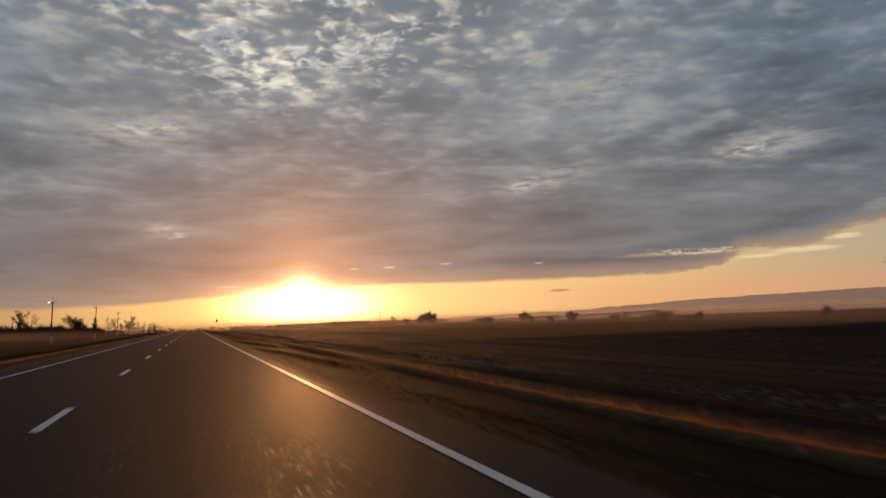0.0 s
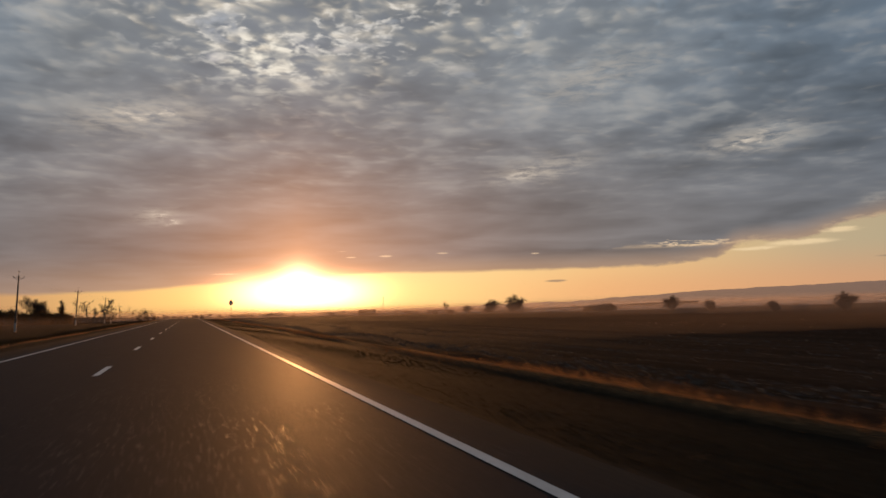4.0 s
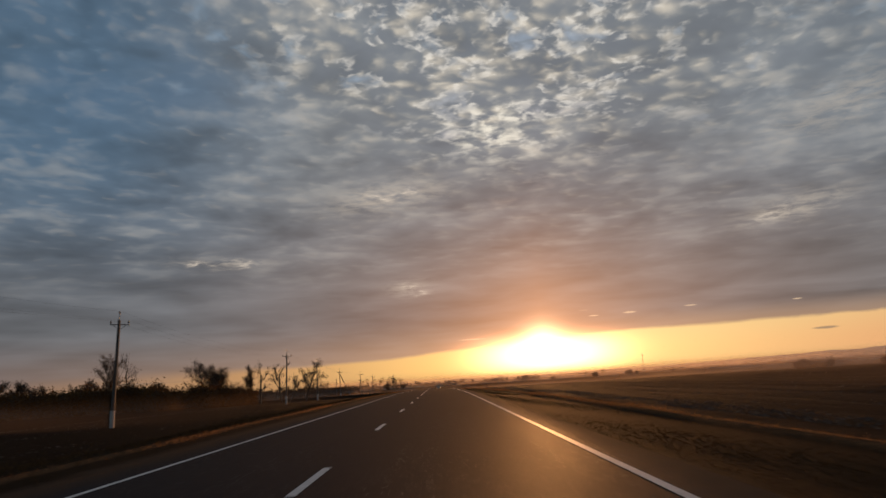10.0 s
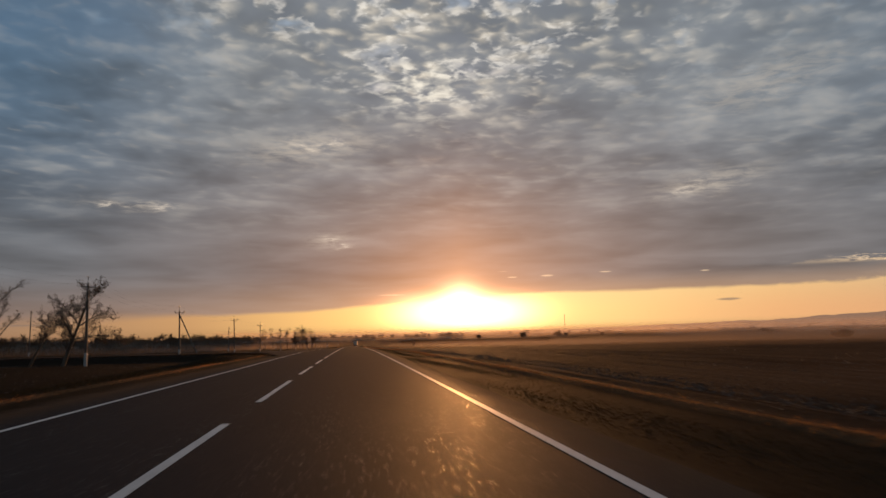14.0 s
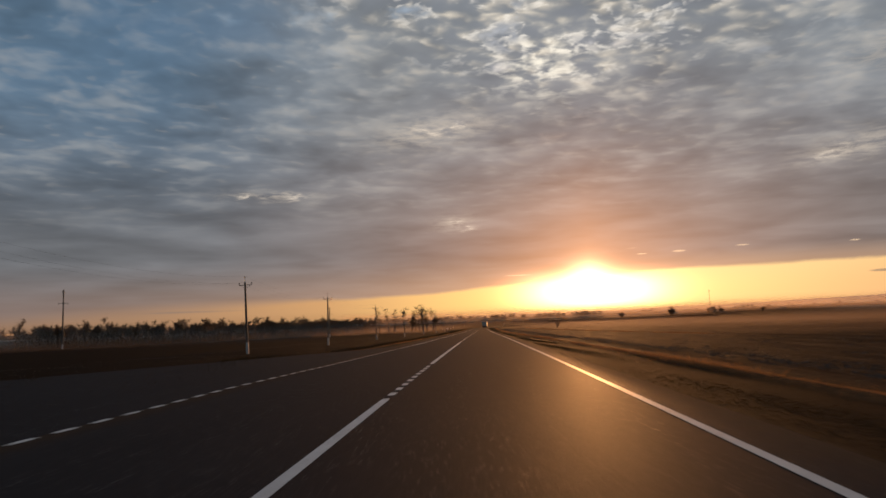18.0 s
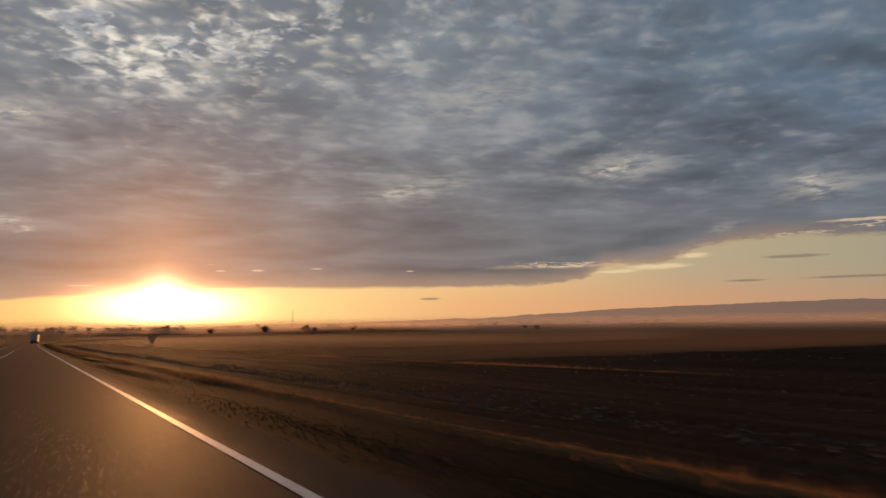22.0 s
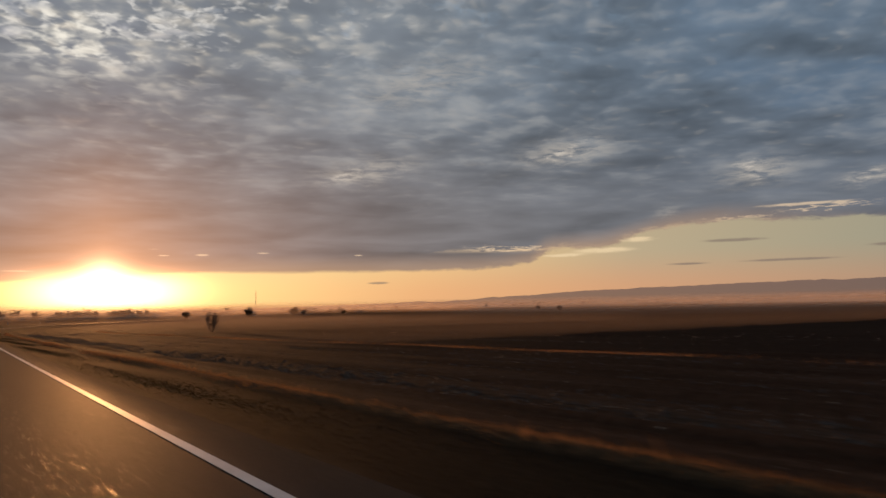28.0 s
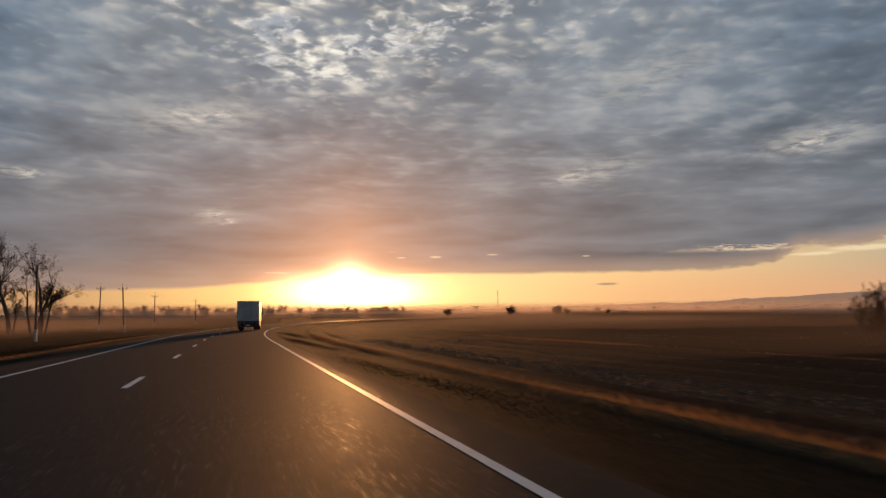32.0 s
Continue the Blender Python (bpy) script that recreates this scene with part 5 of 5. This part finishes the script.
def far_wood(name, label, line, count, seed, low, high, depth, tuft=False):
    """A belt of trees too far off to tell apart."""
    r = np.random.default_rng(seed)
    kinds = []
    for k in range(7):
        out, tips = skeleton_of(r, 1.0, stems=1 + k % 2, levels=3, kids=3 if tuft else 4, spread=.36 if tuft else .55, bare=.55 if tuft else .3)
        top = max(p[5] for lev in out for p in lev)
        seg = np.array([p[:6] + (max(p[6], .006), max(p[7], .005)) for lev in out for p in lev])
        seg[:, :6] /= top
        kinds.append((seg, np.asarray(tips) / top))
    segs, V, F, n = [], [], [], 0
    pts = np.asarray(line, float)
    dist = np.r_[0, np.cumsum(np.linalg.norm(np.diff(pts, axis=0), axis=1))]
    for i in range(count):
        d = r.uniform(0, dist[-1])
        x = np.interp(d, dist, pts[:, 0]) + r.normal(0, depth)
        y = np.interp(d, dist, pts[:, 1]) + r.normal(0, depth)
        h = r.uniform(low, high) * (1.25 if r.random() < .15 else 1)
        seg, tips = kinds[r.integers(0, 7)]
        a = r.uniform(0, 6.28)
        rot = np.array([[math.cos(a), -math.sin(a), 0], [math.sin(a), math.cos(a), 0], [0, 0, 1]])
        base = np.array([x, y, stand(x, y, .1)])
        s = seg.copy()
        s[:, :3], s[:, 3:6] = s[:, :3] @ rot.T * h + base, s[:, 3:6] @ rot.T * h + base
        s[:, 6:] *= h
        segs.append(s)
        tops = tips @ rot.T * h + base
        if tuft:
            tops = tops[tops[:, 2] > base[2] + h * .62]
        v, f = leaf_cloud(r, tops, 170 if tuft else 90, h * (.036 if tuft else .04), h * (.019 if tuft else .017))
        V.append(v)
        F.append(f + n)
        n += len(v)
    # undergrowth along the foot
    m = int(dist[-1] * 60)
    d = r.uniform(0, dist[-1], m)
    x = np.interp(d, dist, pts[:, 0]) + r.normal(0, depth * .8, m)
    y = np.interp(d, dist, pts[:, 1]) + r.normal(0, depth * .8, m)
    bush = low * .62 * (1 + .35 * np.sin(d * .21) + .25 * np.sin(d * .57)) * r.uniform(.02, 1.15, m)
    v, f = leaf_cloud(r, np.zeros((1, 3)), m, .05, .34)
    V.append(v + np.repeat(np.stack([x, y, land(x, y) + bush], -1), 4, 0))
    F.append(f + n)
    ob = thing(name, label, "trees", kind="stuff")
    part("wood", big_mesh("wood", *tubes(np.concatenate(segs), 3), TWIG), TWIG, ob)
    part("foliage", big_mesh("foliage", np.concatenate(V), np.concatenate(F), LEAF), LEAF, ob)


far_wood("shelterbelt", "long belt of half-bare autumn trees beyond the field", [(-520, 620), (-360, 820), (-200, 1040), (-130, 1150)], 560, 61, 8.0, 10.3, 5, True)
far_wood("near_shelterbelt", "belt of taller half-bare autumn trees across the dark field", [(-185, 745), (-150, 830), (-80, 962)], 260, 65, 8.0, 10.2, 3.5, True)
far_wood("far_tree_line", "distant tree line across the end of the road", [(-320, 1250), (-120, 1500), (60, 1640), (190, 1720)], 190, 63, 8, 12, 9)
far_wood("distant_trees", "scattered distant trees on the misty plain", [(150, 1900), (420, 2000), (800, 1950), (1300, 1700)], 60, 64, 7, 12, 40)


# ---------------------------------------------------------------- far mast and sheds
def mast(x, y, height):
    z0 = stand(x, y, .5)
    ob = thing("radio_mast", "slender lattice mast far off on the plain", "mast", Matrix.Translation((x, y, z0)))
    legs = [(1.1 * math.cos(a), 1.1 * math.sin(a)) for a in (0, 2.094, 4.189)]
    for lx, ly in legs:
        part("leg", rod(bmesh.new(), (lx, ly, 0), (lx * .5, ly * .5, height), .25, .18, 5), DARK_STEEL, ob)
    bm = bmesh.new()
    for k in range(int(height / 3)):
        for i in range(3):
            a, b = legs[i], legs[(i + 1) % 3]
            fa, fb = 1 - .5 * k * 3 / height, 1 - .5 * (k * 3 + 3) / height
            rod(bm, (a[0] * fa, a[1] * fa, k * 3), (b[0] * fb, b[1] * fb, k * 3 + 3), .1, sides=3, caps=False)
    part("bracing", bm, DARK_STEEL, ob)
    part("antenna", rod(bmesh.new(), (0, 0, height - 4), (0, 0, height + 4), .5, sides=6), DARK_STEEL, ob)


mast(658, 2740, 56)


def shed(x, y, turn, length, width, height, label):
    ob = thing("farm_shed", label, "barn", pose(x, y, stand(x, y, .2), 0, 0, turn), group="farm sheds")
    l, w = length / 2, width / 2
    part("wall", box(bmesh.new(), -l, l, -w, w, 0, height), BARN_WALL, ob)
    part("roof", prism(bmesh.new(), [(-w - .5, height + .01), (w + .5, height + .01), (0, height + width * .28)], -l - .5, l + .5), BARN_ROOF, ob, place=pose(0, 0, 0, 0, 0, 90))
    for k in range(int(length / 8)):
        part("window", box(bmesh.new(), -l + 3 + k * 8, -l + 5 + k * 8, -w - .06, -w + .02, height * .5, height * .78), SIGN_BLACK, ob)


shed(212, 2080, 8, 28, 10, 3.6, "low farm shed at the edge of the plain")
shed(268, 2060, -5, 18, 9, 3.6, "short grey farm shed among distant trees")


# ---------------------------------------------------------------- grass, straw and clods
def blades(seed, count, s_mid, s_wide, y0, y1, h0, h1, wide, mat, name, label, lean=.5, patch=0.0):
    r = np.random.default_rng(seed)
    y = r.uniform(y0, y1, count)
    s = s_mid + r.normal(0, s_wide, count)
    if patch:
        keep = (np.sin(y * .13 + 1.3 * np.sin(y * .031)) + np.sin(y * .41 + s) * .6 + r.normal(0, .6, count)) > patch
        y, s = y[keep], s[keep]
    if 0 < s_mid < 9:                 # none on the asphalt
        y, s = y[s > 5.25], s[s > 5.25]
    n = len(y)
    s = s + berm(y) * soft(s, 6.0, 8.0) * (1 - soft(s, 14, 24)) + (.12 * np.sin(y * .07) + .08 * np.sin(y * .23)) * (.3 if s_wide < .2 else 1.6)
    x = s + bend(y)
    z = land(x, y) - .02
    h = r.uniform(h0, h1, n) * (1 + .35 * np.sin(y * .19 + s))
    a = r.uniform(0, 6.28, n)
    w = wide * r.uniform(.6, 1.4, n)
    ln = r.normal(0, lean, (n, 2)) * h[:, None]
    p = np.stack([x, y, z], -1)
    e = np.stack([np.cos(a) * w, np.sin(a) * w, 0 * w], -1)
    t = p + np.stack([ln[:, 0], ln[:, 1], h], -1)
    V = np.stack([p - e, p + e, t], 1).reshape(-1, 3)
    tagged(new(name, big_mesh(name, V, np.arange(n * 3).reshape(-1, 3), mat)), label, "grass", kind="stuff")


blades(71, 190000, 9.70, .17, -15, 905, .03, .11, .007, GRASS, "dry_grass_ridge", "low ridge of dry straw-coloured grass along the field", .8, -.7)
blades(78, 60000, 9.85, .32, -15, 905, .08, .26, .010, GRASS, "dry_grass_tufts", "ragged tufts of rust-coloured dry grass on the bank", .7, .55)
blades(72, 300000, 7.2, 1.0, -15, 905, .02, .06, .016, TURF, "verge_grass", "short patchy grass on the roadside verge", .9)
blades(73, 120000, -7.5, .45, -15, 905, .03, .09, .008, GRASS, "left_verge_grass", "dry pale grass along the roadside verge", .5, -.4)
blades(74, 120000, -12.0, 2.2, -15, 905, .06, .22, .016, TURF, "ditch_grass", "short dark grass in the roadside ditch", .6)
blades(75, 40000, 27.0, .5, 540, 905, .05, .18, .013, GRASS, "field_edge_grass", "strip of dry grass between two fields", .5, .2)
blades(76, 90000, 15.5, 3.6, -15, 905, .015, .04, .022, STRAW, "stubble", "scattered pale stubble and straw in the soil", 1.0, .2)
blades(77, 26000, 36.0, 11.0, -15, 905, .04, .14, .02, STRAW, "far_stubble", "scattered pale straw over the ploughed field", 1.6, .2)


def clods(seed, count, s0, s1, y0, y1):
    r = np.random.default_rng(seed)
    y, s = r.uniform(y0, y1, count), s0 + (s1 - s0) * r.uniform(0, 1, count) ** 1.6
    x = s + bend(y)
    z = land(x, y)
    k = r.uniform(.02, .085, count)
    a = r.uniform(0, 6.28, count)
    c = np.stack([x, y, z], -1)
    V = [c + np.stack([np.cos(a + i * 2.09) * k * 1.2, np.sin(a + i * 2.09) * k, -.03 + 0 * k], -1) for i in range(3)]
    V.append(c + np.stack([r.normal(0, .3, count) * k, r.normal(0, .3, count) * k, k * .55], -1))
    V = np.stack(V, 1).reshape(-1, 3)
    b = np.arange(count)[:, None] * 4
    F = np.concatenate([b + [[0, 1, 3]], b + [[1, 2, 3]], b + [[2, 0, 3]]])
    tagged(new("soil_clods", big_mesh("soil_clods", V, F, CLOD)), "loose clods of dark ploughed soil", "soil", kind="stuff")


clods(81, 110000, 11.5, 40, -15, 880)
clods(82, 30000, -40, -13, -15, 880)
